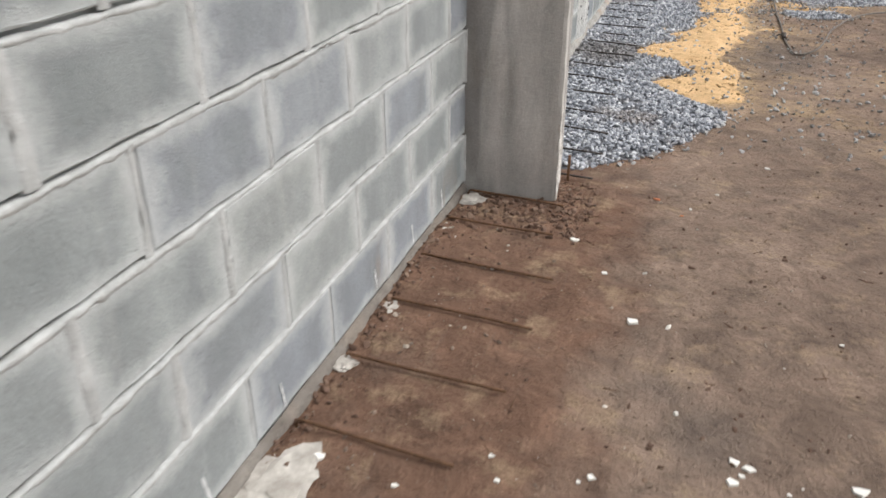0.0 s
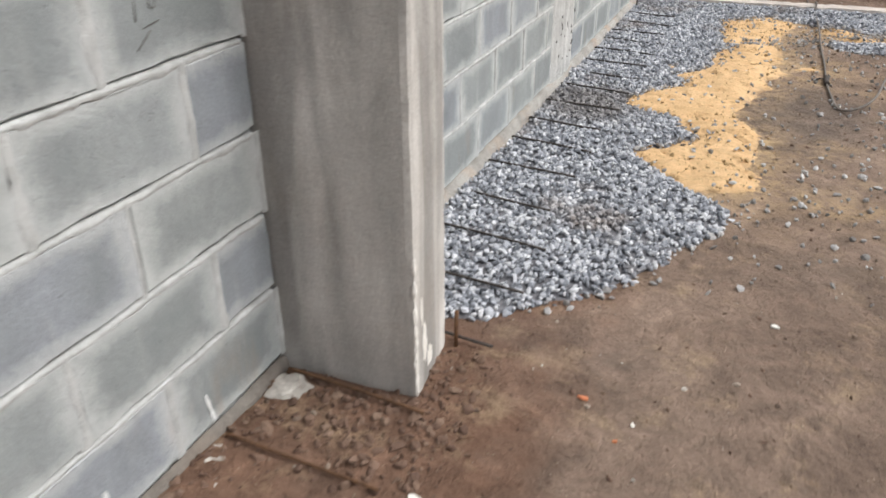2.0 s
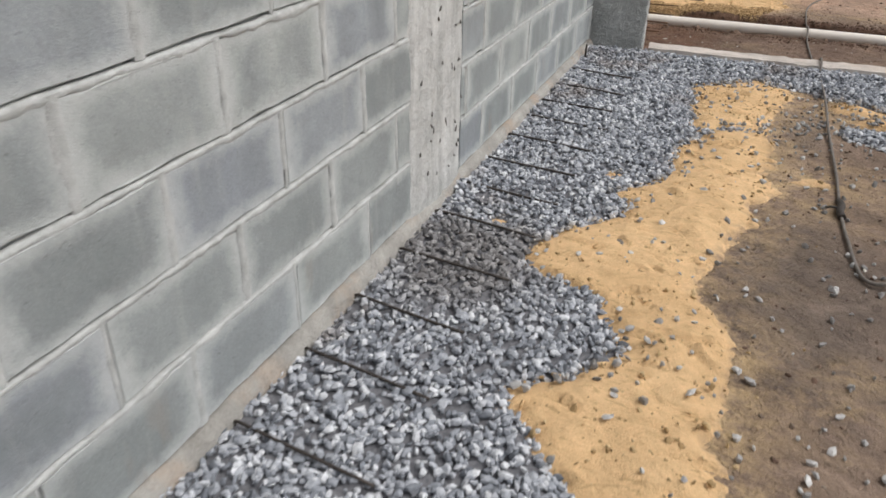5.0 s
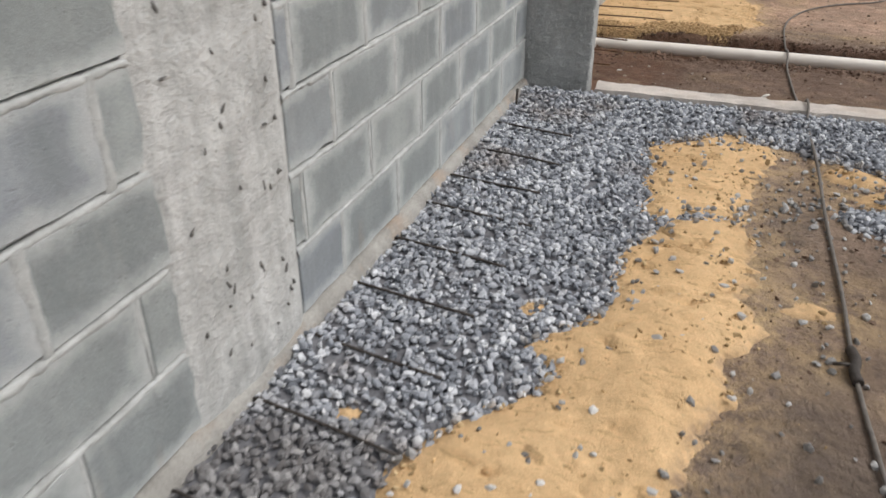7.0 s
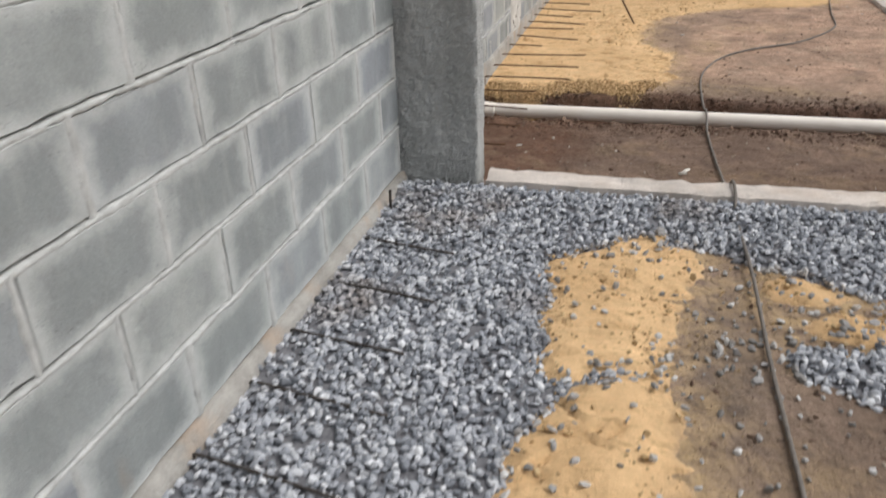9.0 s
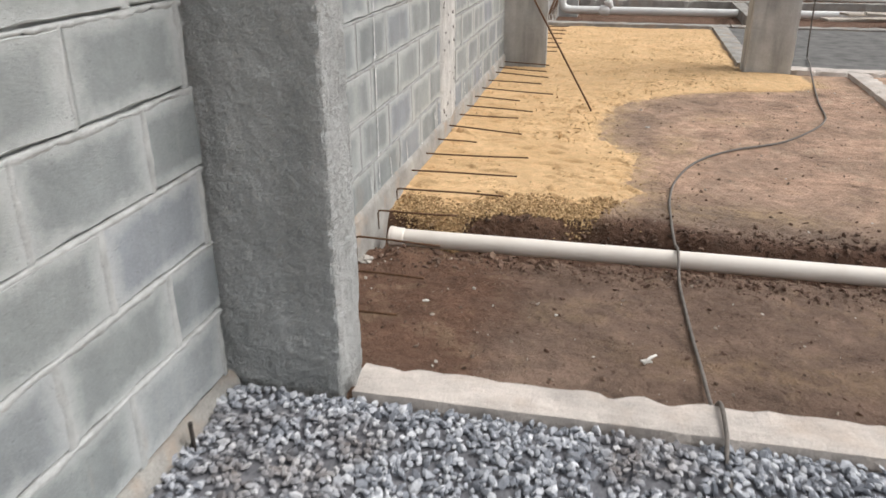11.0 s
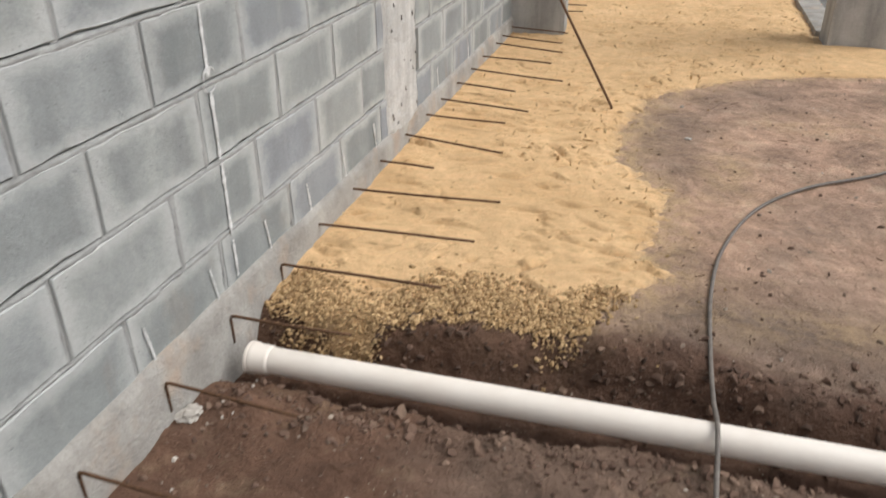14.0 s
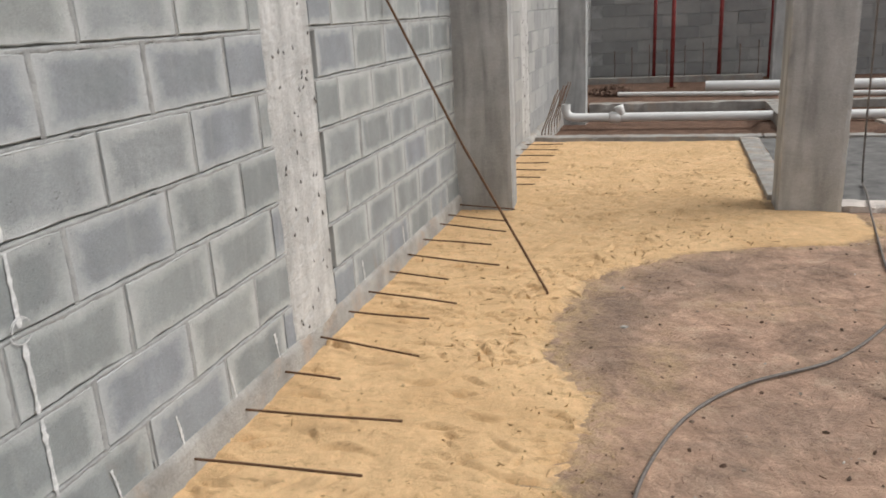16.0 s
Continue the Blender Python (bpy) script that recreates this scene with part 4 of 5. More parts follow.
def block_mesh(length, variant):
    """The face shell of a block: uneven worn arrises, a flat face."""
    key = (round(length, 2), variant)
    if key not in BLOCK_MESH:
        half, tall = key[0] / 2, 0.0955
        along_y = max(2, round(key[0] / 0.06))
        rim = [(-half + 2 * half * k / along_y, -tall) for k in range(along_y)] + [(half, -tall + 2 * tall * k / 3) for k in range(3)]
        rim += [(half - 2 * half * k / along_y, tall) for k in range(along_y)] + [(-half, tall - 2 * tall * k / 3) for k in range(3)]
        r = random.Random(variant * 31 + int(key[0] * 100))
        bm = bmesh.new()
        rings = []
        worn = [r.random() ** 3 for _ in rim]
        for x, inset, jitter in ((-0.03, 0.0, 0.0), (-0.0035, 0.0, 0.0016), (0.0, 0.003, 0.0012)):
            ring = []
            for (y, z), w in zip(rim, worn):
                d = inset + r.uniform(-jitter, jitter) + (0.006 * w if x > -0.01 else 0.0)
                ring.append(bm.verts.new((x - (0.002 * w if x == 0.0 else 0.0), y - math.copysign(d, y) * (abs(y) > half - 0.01), z - math.copysign(d, z) * (abs(z) > tall - 0.01))))
            rings.append(ring)
        for a, b in zip(rings, rings[1:]):
            for k in range(len(rim)):
                bm.faces.new([a[k], a[(k + 1) % len(rim)], b[(k + 1) % len(rim)], b[k]])
        bm.faces.new(rings[-1])
        bmesh.ops.recalc_face_normals(bm, faces=bm.faces[:])
        me = bpy.data.meshes.new("block")
        bm.to_mesh(me)
        bm.free()
        me.materials.append(BLOCK)
        BLOCK_MESH[key] = me
    return BLOCK_MESH[key]


def courses():
    """Every block of the wall: course, middle and length."""
    for k in range(15):
        for y0, y1, odd, even in BAYS:
            first = (odd if k % 2 == 0 else even)
            y = first - 0.41 * math.ceil((first - y0) / 0.41)
            while y < y1:
                a, b = max(y, y0), min(y + 0.41, y1)
                if b - a > 0.04:
                    yield k, (a + b) / 2, b - a - 0.008
                y += 0.41


wobble = random.Random(4)
rest_v, rest_f = [], []
for k, y, length in courses():
    z = BASE + COURSE * k + 0.1
    near = k < 7 and 0.3 < y < 14.2
    if near:
        b = new("block", block_mesh(length, wobble.randrange(6)))
        b.parent = wall
        b.matrix_basis = pose(WALL + wobble.uniform(-0.0025, 0.0015), y, z + wobble.uniform(-0.002, 0.001), wobble.uniform(-0.3, 0.3), wobble.uniform(-0.3, 0.3), wobble.uniform(-0.25, 0.25))
    else:
        n = len(rest_v)
        for dx in (-0.03, 0.0):
            for sy, sz in ((-1, -1), (1, -1), (1, 1), (-1, 1)):
                rest_v.append((WALL + dx, y + sy * length / 2, z + sz * 0.0955))
        rest_f += [(n + 4, n + 5, n + 6, n + 7), (n, n + 1, n + 5, n + 4), (n + 1, n + 2, n + 6, n + 5), (n + 2, n + 3, n + 7, n + 6), (n + 3, n, n + 4, n + 7)]


def make_far_block():
    m, nt, bsdf = material("distant_block", 0.92)
    geo = nt.nodes.new("ShaderNodeNewGeometry")
    tone = ramp(nt, geo.outputs["Random Per Island"], [(0.0, (0.31, 0.315, 0.31)), (1.0, (0.43, 0.43, 0.415))])
    mott = ramp(nt, tex_noise(nt, geo.outputs["Position"], 3.5, 5, 0.65), [(0.25, 0.8), (0.75, 1.12)])
    finish(nt, bsdf, mixed(nt, 1.0, tone, mott, "MULTIPLY"), tex_noise(nt, geo.outputs["Position"], 60, 4), 0.4, 0.004)
    return m


FAR_BLOCK = make_far_block()
rest = new("upper_blocks", mesh_from("upper_blocks", rest_v, rest_f, FAR_BLOCK))
rest.parent = wall
tagged(rest, "further grey concrete blocks", kind="stuff")


def mortar_line(points, half, proud, seed, slit, gap=0.0035, deep=0.021, wander=1.0):
    """A struck joint: a thin uneven film of mortar smeared over the edges of the blocks; slit leaves its upper side open."""
    bm = bmesh.new()
    last = None
    for i, (p, side) in enumerate(points):
        q = Vector((p[1], p[2], seed))
        lo = half * (1.15 + 0.8 * noise.noise(q * 11) + 0.8 * noise.noise(q * 43))
        hi = half * (1.15 + 0.8 * noise.noise(q * 10 + Vector((5, 0, 0))) + 0.6 * noise.noise(q * 39 + Vector((0, 9, 0))))
        d = proud * (1.0 + 0.9 * noise.noise(q * 17)) + 0.0011 * noise.noise(q * 36)
        if slit:
            hi = gap + wander * (0.004 * noise.noise(q * 6 + Vector((0, 0, 3))) + 0.005 * noise.noise(q * 1.9 + Vector((2, 0, 0))) + 0.003 * noise.noise(q * 31))
        s = Vector(side)
        base = Vector((WALL, p[1], p[2]))
        row = [bm.verts.new(base - s * lo + Vector((-0.003, 0, 0))), bm.verts.new(base - s * lo * 0.6 + Vector((d, 0, 0))),
               bm.verts.new(base + s * hi * 0.6 + Vector((d, 0, 0))), bm.verts.new(base + s * hi + Vector((-deep if slit else -0.003, 0, 0)))]
        if last:
            for a in range(3):
                f = bm.faces.new([last[a], last[a + 1], row[a + 1], row[a]])
                f.smooth = True
        last = row
    bmesh.ops.recalc_face_normals(bm, faces=bm.faces[:])
    return bm


# bed joints: mortar sits low in the joint and leaves a dark slit under the next course
for b, (y0, y1, odd, even) in enumerate(BAYS[:7]):
    for k in range(1, 8):
        z = BASE + COURSE * k - 0.0005
        n = int((y1 - max(y0, 0.2)) / 0.02)
        pts = [((0, max(y0, 0.2) + 0.02 * i, z - 0.003 + 0.002 * noise.noise(Vector((i * 0.09, k * 3.1, b)))), (0, 0, 1)) for i in range(n + 1)]
        if b < 3:
            part("bed_joint", mortar_line(pts, 0.0115, 0.0006, k + 9.0 * b, True, 0.003, 0.015), MORTAR, wall)
        else:
            part("bed_joint", mortar_line(pts, 0.0085, -0.0015, k + 9.0 * b, True, 0.0045, 0.011, 0.6), MORTAR_GREY, wall)
# head joints, joined bay by bay
for b, (y0, y1, odd, even) in enumerate(BAYS[:6]):
    joined = bmesh.new()
    for k in range(7):
        y = (odd if k % 2 == 0 else even)
        y -= 0.41 * math.ceil((y - y0) / 0.41)
        while y < y1:
            if y > max(y0, 0.2) + 0.03:
                z0 = BASE + COURSE * k + 0.006
                pts = [((0, y + 0.002 * noise.noise(Vector((y, i * 0.3, k))), z0 - 0.006 + 0.02 * i), (0, 1, 0)) for i in range(11)]
                raked = noise.noise(Vector((y * 3.3, k * 1.7, b))) > (0.12 if b < 3 else -0.15)
                one = mortar_line(pts, 0.0105 if raked else 0.0125 if b < 3 else 0.0095, 0.0008 if b < 3 else -0.001, y, raked, 0.001, 0.021 if b < 3 else 0.011)
                tmp = bpy.data.meshes.new("tmp")
                one.to_mesh(tmp)
                one.free()
                joined.from_mesh(tmp)
                bpy.data.meshes.remove(tmp)
            y += 0.41
    tagged(part("head_joints", joined, MORTAR if b < 3 else MORTAR_GREY, wall, "pale mortar in the upright joints"), kind="stuff")


# footing ledge
def footing(y0, y1, out, top, deep):
    bm = bmesh.new()
    last = None
    n = int((y1 - y0) / 0.03)
    for i in range(n + 1):
        y = y0 + (y1 - y0) * i / n
        w = out * (1 + 0.35 * noise.noise(Vector((y * 4, 1, 0))) + 0.2 * noise.noise(Vector((y * 15, 3, 0))))
        t = top + 0.006 * noise.noise(Vector((y * 6, 7, 0)))
        row = [bm.verts.new((WALL - 0.012, y, t + 0.006)), bm.verts.new((WALL + 0.35 * w, y, t)), bm.verts.new((WALL + w, y, t - 0.025)), bm.verts.new((WALL + w + 0.01, y, deep))]
        if last:
            for a in range(3):
                bm.faces.new([last[a], last[a + 1], row[a + 1], row[a]]).smooth = True
        last = row
    bmesh.ops.recalc_face_normals(bm, faces=bm.faces[:])
    return bm


foot = new("footing", None)
tagged(foot, "rough concrete footing ledge under the block wall", "footing", kind="structure")
for y0, y1, out, top, deep in ((-2.0, 2.8, 0.008, 0.022, -0.1), (3.08, 8.2, 0.024, 0.034, -0.1), (8.48, 13.45, 0.016, 0.085, -0.25), (13.73, 18.6, 0.05, 0.03, -0.4)):
    part("ledge", footing(y0, y1, out, top, deep), FOOT_SOILED if y1 < 3 else FOOT, foot)


# ---------- columns and cast strips ----------
def column(x0, x1, y0, y1, mat, label, seed, amount=0.0015, chips=0.008, step=0.03, skew=0.0):
    return tagged(part("column", rough_box(x0, x1, y0, y1, -0.35, 2.9, step, amount, 0.007, seed, chips, skew), mat, None), label, "column", kind="structure")


first = column(WALL - 0.06, -0.463, 2.80, 3.07, COLUMN, "board-marked grey concrete column with a chipped corner", 1.0, 0.0015, 0.012, 0.02, 0.032)
column(WALL - 0.06, -0.507, 8.21, 8.47, ROUGH, "grey concrete column with a rough rendered face", 5.0, 0.0055, 0.012, 0.013, 0.03)
column(WALL - 0.06, -0.462, 13.44, 13.71, COLUMN_GREY, "grey concrete column standing out from the block wall", 9.0, 0.002, 0.008, 0.03, 0.02)
column(WALL - 0.06, -0.50, 18.62, 18.88, COLUMN_GREY, "grey concrete column near the end of the wall", 13.0, 0.002, 0.03, 0.06)
column(1.225, 1.60, 13.56, 13.90, COLUMN_GREY, "free-standing grey concrete column with board marks", 17.0, 0.0015)
column(1.98, 2.34, 21.0, 21.3, COLUMN_GREY, "grey concrete column before the end wall", 21.0, 0.002, 0.03, 0.06)


def pilaster(y0, y1, seed):
    root = new("pilaster", None)
    tagged(root, "pale concrete strip cast flush into the block wall", "pilaster", kind="structure")
    bm = bmesh.new()
    last = None
    for i in range(121):
        z = -0.02 + 0.026 * i
        row = []
        for j in range(15):
            q = Vector((j * 0.4 + seed, z * 9, seed))
            y = y0 + (y1 - y0) * max(j - 0.8, 0) / 13.2 if j < 2 else y0 + (y1 - y0) * j / 14
            if j in (0, 1):
                y += 0.016 * noise.noise(Vector((seed, z * 7, 0))) + 0.008 * noise.noise(Vector((seed, z * 31, 0)))
            x = WALL + 0.008 + 0.004 * noise.noise(q) + 0.003 * noise.noise(q * 3) + (0.002 if 3 < j < 12 else 0)
            if j == 1:
                x = WALL + 0.0035
            if j == 0:
                x, y = WALL - 0.006, y - 0.028
            if j == 14:
                x, y = WALL - 0.008, y + 0.008
            row.append(bm.verts.new((x, y, z)))
        if last:
            for a in range(14):
                bm.faces.new([last[a], last[a + 1], row[a + 1], row[a]])
        last = row
    bmesh.ops.recalc_face_normals(bm, faces=bm.faces[:])
    part("strip", bm, PILASTER, root)
    r = random.Random(seed)
    # slivers laid on the face, coloured dark for the shade in gouges
    for _ in range(54):
        z, y = r.uniform(0.1, 1.75), y0 + (y1 - y0) * r.choice((r.uniform(0.08, 0.3), r.uniform(0.3, 0.75), r.uniform(0.75, 0.95)))
        ln, a = r.uniform(0.010, 0.026), r.gauss(0, 0.5)
        pts = [(WALL + 0.0105, y + math.sin(a) * ln * t + 0.004 * t * t, z + math.cos(a) * ln * t) for t in (-0.5, -0.2, 0.1, 0.5)]
        part("gouge_shade", tube(pts, [0.0015, 0.0038, 0.003, 0.001], 5), SHADE_PENCIL, root)


for n, (y0, y1) in enumerate(PILASTERS):
    pilaster(y0, y1, 3 + 7 * n)


# ---------- ground beams ----------
def beam(x0, x1, y0, y1, z0, z1, label, mat=BEAM, seed=0.0, step=0.04):
    return tagged(part("ground_beam", rough_box(x0, x1, y0, y1, z0, z1, step, 0.005, 0.008, seed, 0.05), mat), label, "beam", kind="structure")


beam(-0.48, 3.6, 8.19, 8.34, -0.2, 0.028, "pinkish concrete ground beam between two floor levels", BEAM, 2.0)
beam(WALL, 1.42, 16.38, 16.56, -0.3, 0.0, "grey concrete kerb at the edge of the sand", FOOT, 3.0, 0.05)
beam(1.20, 1.38, 13.92, 16.37, -0.3, 0.0, "grey concrete kerb running past the column", FOOT, 4.0, 0.05)
beam(1.61, 4.2, 13.62, 13.80, -0.3, 0.0, "pale concrete kerb beside the column", BEAM, 5.0, 0.05)
beam(2.05, 2.22, 11.2, 13.60, -0.3, 0.0, "pale concrete kerb along the dirt", BEAM, 6.0, 0.06)
beam(-0.50, 4.5, 19.0, 19.2, -0.4, 0.02, "grey ground beam behind the drain pipe", FOOT, 7.0, 0.08)
beam(1.70, 1.88, 16.57, 18.99, -0.4, 0.02, "grey ground beam crossing the pit", FOOT, 8.0, 0.08)
beam(1.43, 4.5, 16.38, 16.56, -0.3, 0.0, "grey ground beam beside the dark fill", FOOT, 9.0, 0.08)
beam(-0.84, 2.0, 22.3, 22.5, -0.3, 0.06, "low concrete ledge at the end wall", FOOT, 10.0, 0.1)

fill = grid_mesh("fill", spaced([(1.385, 4.3, 0.04)]), spaced([(13.82, 16.37, 0.04)]), lambda x, y: -0.02 + 0.012 * wave(x, y, 3, 5), DARKSOIL)
tagged(new("dark_fill", fill), "dark grey screenings filling the bay behind the column", "fill", kind="stuff")


# ---------- steel ----------
def rebar(y, end, y_end, z=0.02, mat=RUST, leg=0.06, group="starter bars along the wall"):
    """A starter bar: short upright leg at the wall, bent over and lying out across the floor."""
    x0 = WALL + (0.018 if 8 < y < 14 else 0.022)
    if leg < 0.04:
        x0 = WALL - 0.02
    pts = [(x0, y, z - (leg if leg > 0.04 else 0.014)), (x0, y, z - 0.012), (x0 + 0.004, y, z - 0.003), (x0 + 0.014, y, z)]
    n = 6
    for i in range(1, n + 1):
        t = i / n
        pts.append((x0 + 0.014 + (end - x0 - 0.014) * t, y + (y_end - y) * t, z + 0.004 * math.sin(t * 3 + y * 7) * t))
    ob = part("rebar", tube(pts, 0.0046, 7), mat)
    return tagged(ob, "rusty steel starter bar bent out from the wall foot", "rebar", group)


for y, end in ((0.70, -0.38), (1.0, -0.4), (1.296, -0.40), (1.587, -0.35), (1.898, -0.35), (2.20, -0.35), (2.504, -0.41), (2.77, -0.42)):
    rebar(y, end, y - 0.03, 0.016)
for y, end in ((3.13, -0.36), (3.42, -0.36), (3.72, -0.374), (4.02, -0.44), (4.35, -0.425), (4.66, -0.43), (4.95, -0.45), (5.26, -0.42), (5.57, -0.41), (5.85, -0.42),
               (6.13, -0.425), (6.43, -0.42), (6.72, -0.41), (6.98, -0.445), (7.28, -0.44), (7.61, -0.455)):
    rebar(y, end, y - 0.06, 0.005, STEEL)
for y, end, ye in ((8.66, -0.47, 8.64), (8.95, -0.45, 8.93), (9.262, -0.46, 9.24), (9.572, -0.46, 9.57), (9.877, -0.30, 9.87), (10.167, -0.28, 10.19), (10.48, -0.262, 10.50),
                   (10.778, -0.59, 10.755), (11.11, -0.363, 11.0), (11.40, -0.43, 11.36), (11.66, -0.36, 11.56), (11.96, -0.49, 11.89), (12.26, -0.279, 12.12),
                   (12.55, -0.40, 12.48), (12.90, -0.376, 12.77), (13.12, -0.41, 12.99), (13.40, -0.416, 13.28)):
    rebar(y, end, ye, 0.026, RUST, 0.09 if y < 10 else 0.02)
for y, end in ((14.10, -0.42), (14.36, -0.42), (14.67, -0.42), (14.96, -0.44), (15.30, -0.44), (15.61, -0.45), (15.89, -0.44)):
    rebar(y, end, y, 0.012)
# upright stubs and bars bent up by the far strip
tagged(part("rebar_stub", tube([(-0.80, 7.905, -0.05), (-0.80, 7.905, 0.03), (-0.797, 7.90, 0.075)], 0.006, 7), STEEL), "short dark upright steel stub at the wall", "rebar")
tagged(part("rebar_stub", tube([(-0.462, 3.06, -0.05), (-0.462, 3.06, 0.05), (-0.461, 3.062, 0.10)], 0.006, 7), RUST), "short rusty steel stub beside the column", "rebar")
for i in range(7):
    y = 16.75 + 0.24 * i
    bar = part("rebar", tube([(-0.79, y, -0.22), (-0.78, y + 0.02, 0.0), (-0.72, y + 0.2, 0.2 + 0.02 * (i % 3)), (-0.68, y + 0.34, 0.36 + 0.03 * (i % 2))], 0.006, 6), RUST)
    tagged(bar, "rusty steel bar bent upwards beside the wall", "rebar", "bent bars by the pit")
for i in range(9):
    x = -0.4 + 0.29 * i
    bar = part("rebar", tube([(x, 22.42, -0.05), (x + 0.01, 22.41, 0.2), (x, 22.42, 0.50 + 0.05 * (i % 3))], 0.007, 6), RUST)
    tagged(bar, "upright rusty starter bar before the end wall", "rebar", "starter bars at the end wall")
rod = part("leaning_rod", tube([(0.016, 11.85, -0.06), (0.008, 11.868, -0.012), (-0.42, 12.01, 0.68), (WALL + 0.009, 12.18, 1.40), (WALL + 0.009, 12.184, 1.43)], 0.0065, 8), RUST)
tagged(rod, "long rusty steel rod leaning from sand to wall", "rod")

# ---------- pipes ----------
drain = new("drain_pipe", None)
tagged(drain, "cream-white plastic drain pipe lying in the trench", "pipe")
part("barrel", tube([(-0.735, PIPE_Y, PIPE_Z), (0.4, PIPE_Y + 0.003, PIPE_Z), (1.6, PIPE_Y + 0.006, PIPE_Z - 0.004), (3.4, PIPE_Y + 0.006, PIPE_Z)], 0.0385, 32, 0.004), PVC, drain)
socket = part("socket", tube([(-0.757, PIPE_Y, PIPE_Z), (-0.752, PIPE_Y, PIPE_Z), (-0.738, PIPE_Y, PIPE_Z), (-0.732, PIPE_Y, PIPE_Z), (-0.70, PIPE_Y, PIPE_Z), (-0.69, PIPE_Y, PIPE_Z)], [0.042, 0.0455, 0.0455, 0.0425, 0.0425, 0.039], 32, 0.004), PVC, drain, "bell socket at the pipe's end")


part("rim", tube([(-0.760, PIPE_Y, PIPE_Z), (-0.757, PIPE_Y, PIPE_Z), (-0.750, PIPE_Y, PIPE_Z)], [0.0445, 0.0462, 0.0465], 32, 0.006), PVC, socket)


def far_pipe(points, r, label, joints=()):
    root = tagged(new("pipe", None), label, "pipe")
    part("barrel", tube(points, r, 16, 0.004), PVC_FAR, root)
    for q, d in joints:
        q, d = Vector(q), Vector(d)
        part("coupling", tube([q - d * 0.07, q - d * 0.055, q + d * 0.055, q + d * 0.07], [r * 1.02, r * 1.28, r * 1.28, r * 1.02], 16), PVC_FAR, root)
    return root


soil = far_pipe(spline([(-0.70, 18.2, 0.12), (-0.70, 18.2, 0.03), (-0.66, 18.2, -0.03), (-0.58, 18.2, -0.05)], 5) + [Vector((0.5, 18.18, -0.05)), Vector((4.0, 18.14, -0.05))], 0.055,
                "white plastic soil pipe with an upturned elbow in the pit", [((-0.1, 18.19, -0.05), (1, 0, 0))])
part("branch", tube([(-0.02, 18.19, -0.02), (-0.05, 18.19, 0.06), (-0.06, 18.19, 0.09)], [0.05, 0.055, 0.06], 16), PVC_FAR, soil)
far_pipe([(-0.2, 20.3, 0.0), (1.9, 20.0, 0.0), (4.6, 19.6, 0.0)], 0.032, "thin white plastic pipe lying on the dirt", [((1.6, 20.04, 0.0), (1, -0.1, 0))])
far_pipe([(1.05, 20.7, 0.05), (2.6, 20.5, 0.05), (4.8, 20.3, 0.05)], 0.075, "thick white plastic pipe lying on the dirt")
x, y, u = scatter(700, -0.75, 0.15, 20.2, 20.9, 33, lambda x, y, r: r < ease(0.4, 0.1, np.hypot(x + 0.3, y - 20.6)))
heap = new("soil_heap", pieces("soil_heap", x, y, 0.10 * np.exp(-((x + 0.3) / 0.2) ** 2 - ((y - 20.6) / 0.2) ** 2), 0.015 + 0.03 * u, CLOD, 34))
tagged(heap, "small heap of dark soil by the pipes", "soil", kind="stuff")

# ---------- end wall and props ----------
end = new("wall_north", None)
tagged(end, "grey concrete block wall closing the far end", "wall", kind="structure")
part("core", box(WALL - 0.15, 9.0, 22.92, 23.1, -0.3, TOP), MORTAR, end)
bv, bf = [], []
for k in range(15):
    x = WALL + (0.2 if k % 2 else 0)
    while x < 8.9:
        n, z = len(bv), BASE + COURSE * k
        for dy in (0.0, 0.05):
            bv += [(x, 22.905 + dy, z), (x + 0.40, 22.905 + dy, z), (x + 0.40, 22.905 + dy, z + 0.192), (x, 22.905 + dy, z + 0.192)]
        bf += [(n, n + 1, n + 2, n + 3), (n + 1, n, n + 4, n + 5), (n + 2, n + 1, n + 5, n + 6), (n + 3, n + 2, n + 6, n + 7), (n, n + 3, n + 7, n + 4)]
        x += 0.41
tagged(part_rest := new("blocks", mesh_from("blocks", bv, bf, FAR_BLOCK)), "weathered grey concrete blocks", kind="stuff")
part_rest.parent = end
for x, y, top, r in ((0.26, 22.6, 2.9, 0.03), (0.56, 21.1, 2.9, 0.032), (1.32, 22.5, 2.9, 0.034), (2.10, 22.4, 2.9, 0.03), (3.3, 22.3, 2.9, 0.03)):
    prop = tagged(new("steel_prop", None), "dark red painted steel prop standing upright", "prop", "props at the end wall")
    part("outer_tube", tube([(x, y, 0.0), (x, y, 1.75)], r, 10), RED, prop)
    part("inner_tube", tube([(x, y, 1.70), (x + 0.02, y, top)], r * 0.78, 10), RED, prop)
    part("collar", tube([(x, y, 1.62), (x, y, 1.78)], r * 1.35, 10), RUST, prop)
    part("foot_plate", box(x - 0.07, x + 0.07, y - 0.07, y + 0.07, -0.01, 0.008, 0.003), RUST, prop)
for i, (x, y, a) in enumerate(((3.3, 17.2, 12), (3.55, 17.5, 18), (3.75, 16.9, -6))):
    plank = part("plank", box(-0.75, 0.75, -0.11, 0.11, 0.0, 0.028, 0.004), BOARD)
    plank.matrix_basis = pose(x, y, 0.01 + 0.03 * i, 0, 1.0 * i, a)
    tagged(plank, "weathered grey formwork board lying flat", "board", "boards beside the pit")

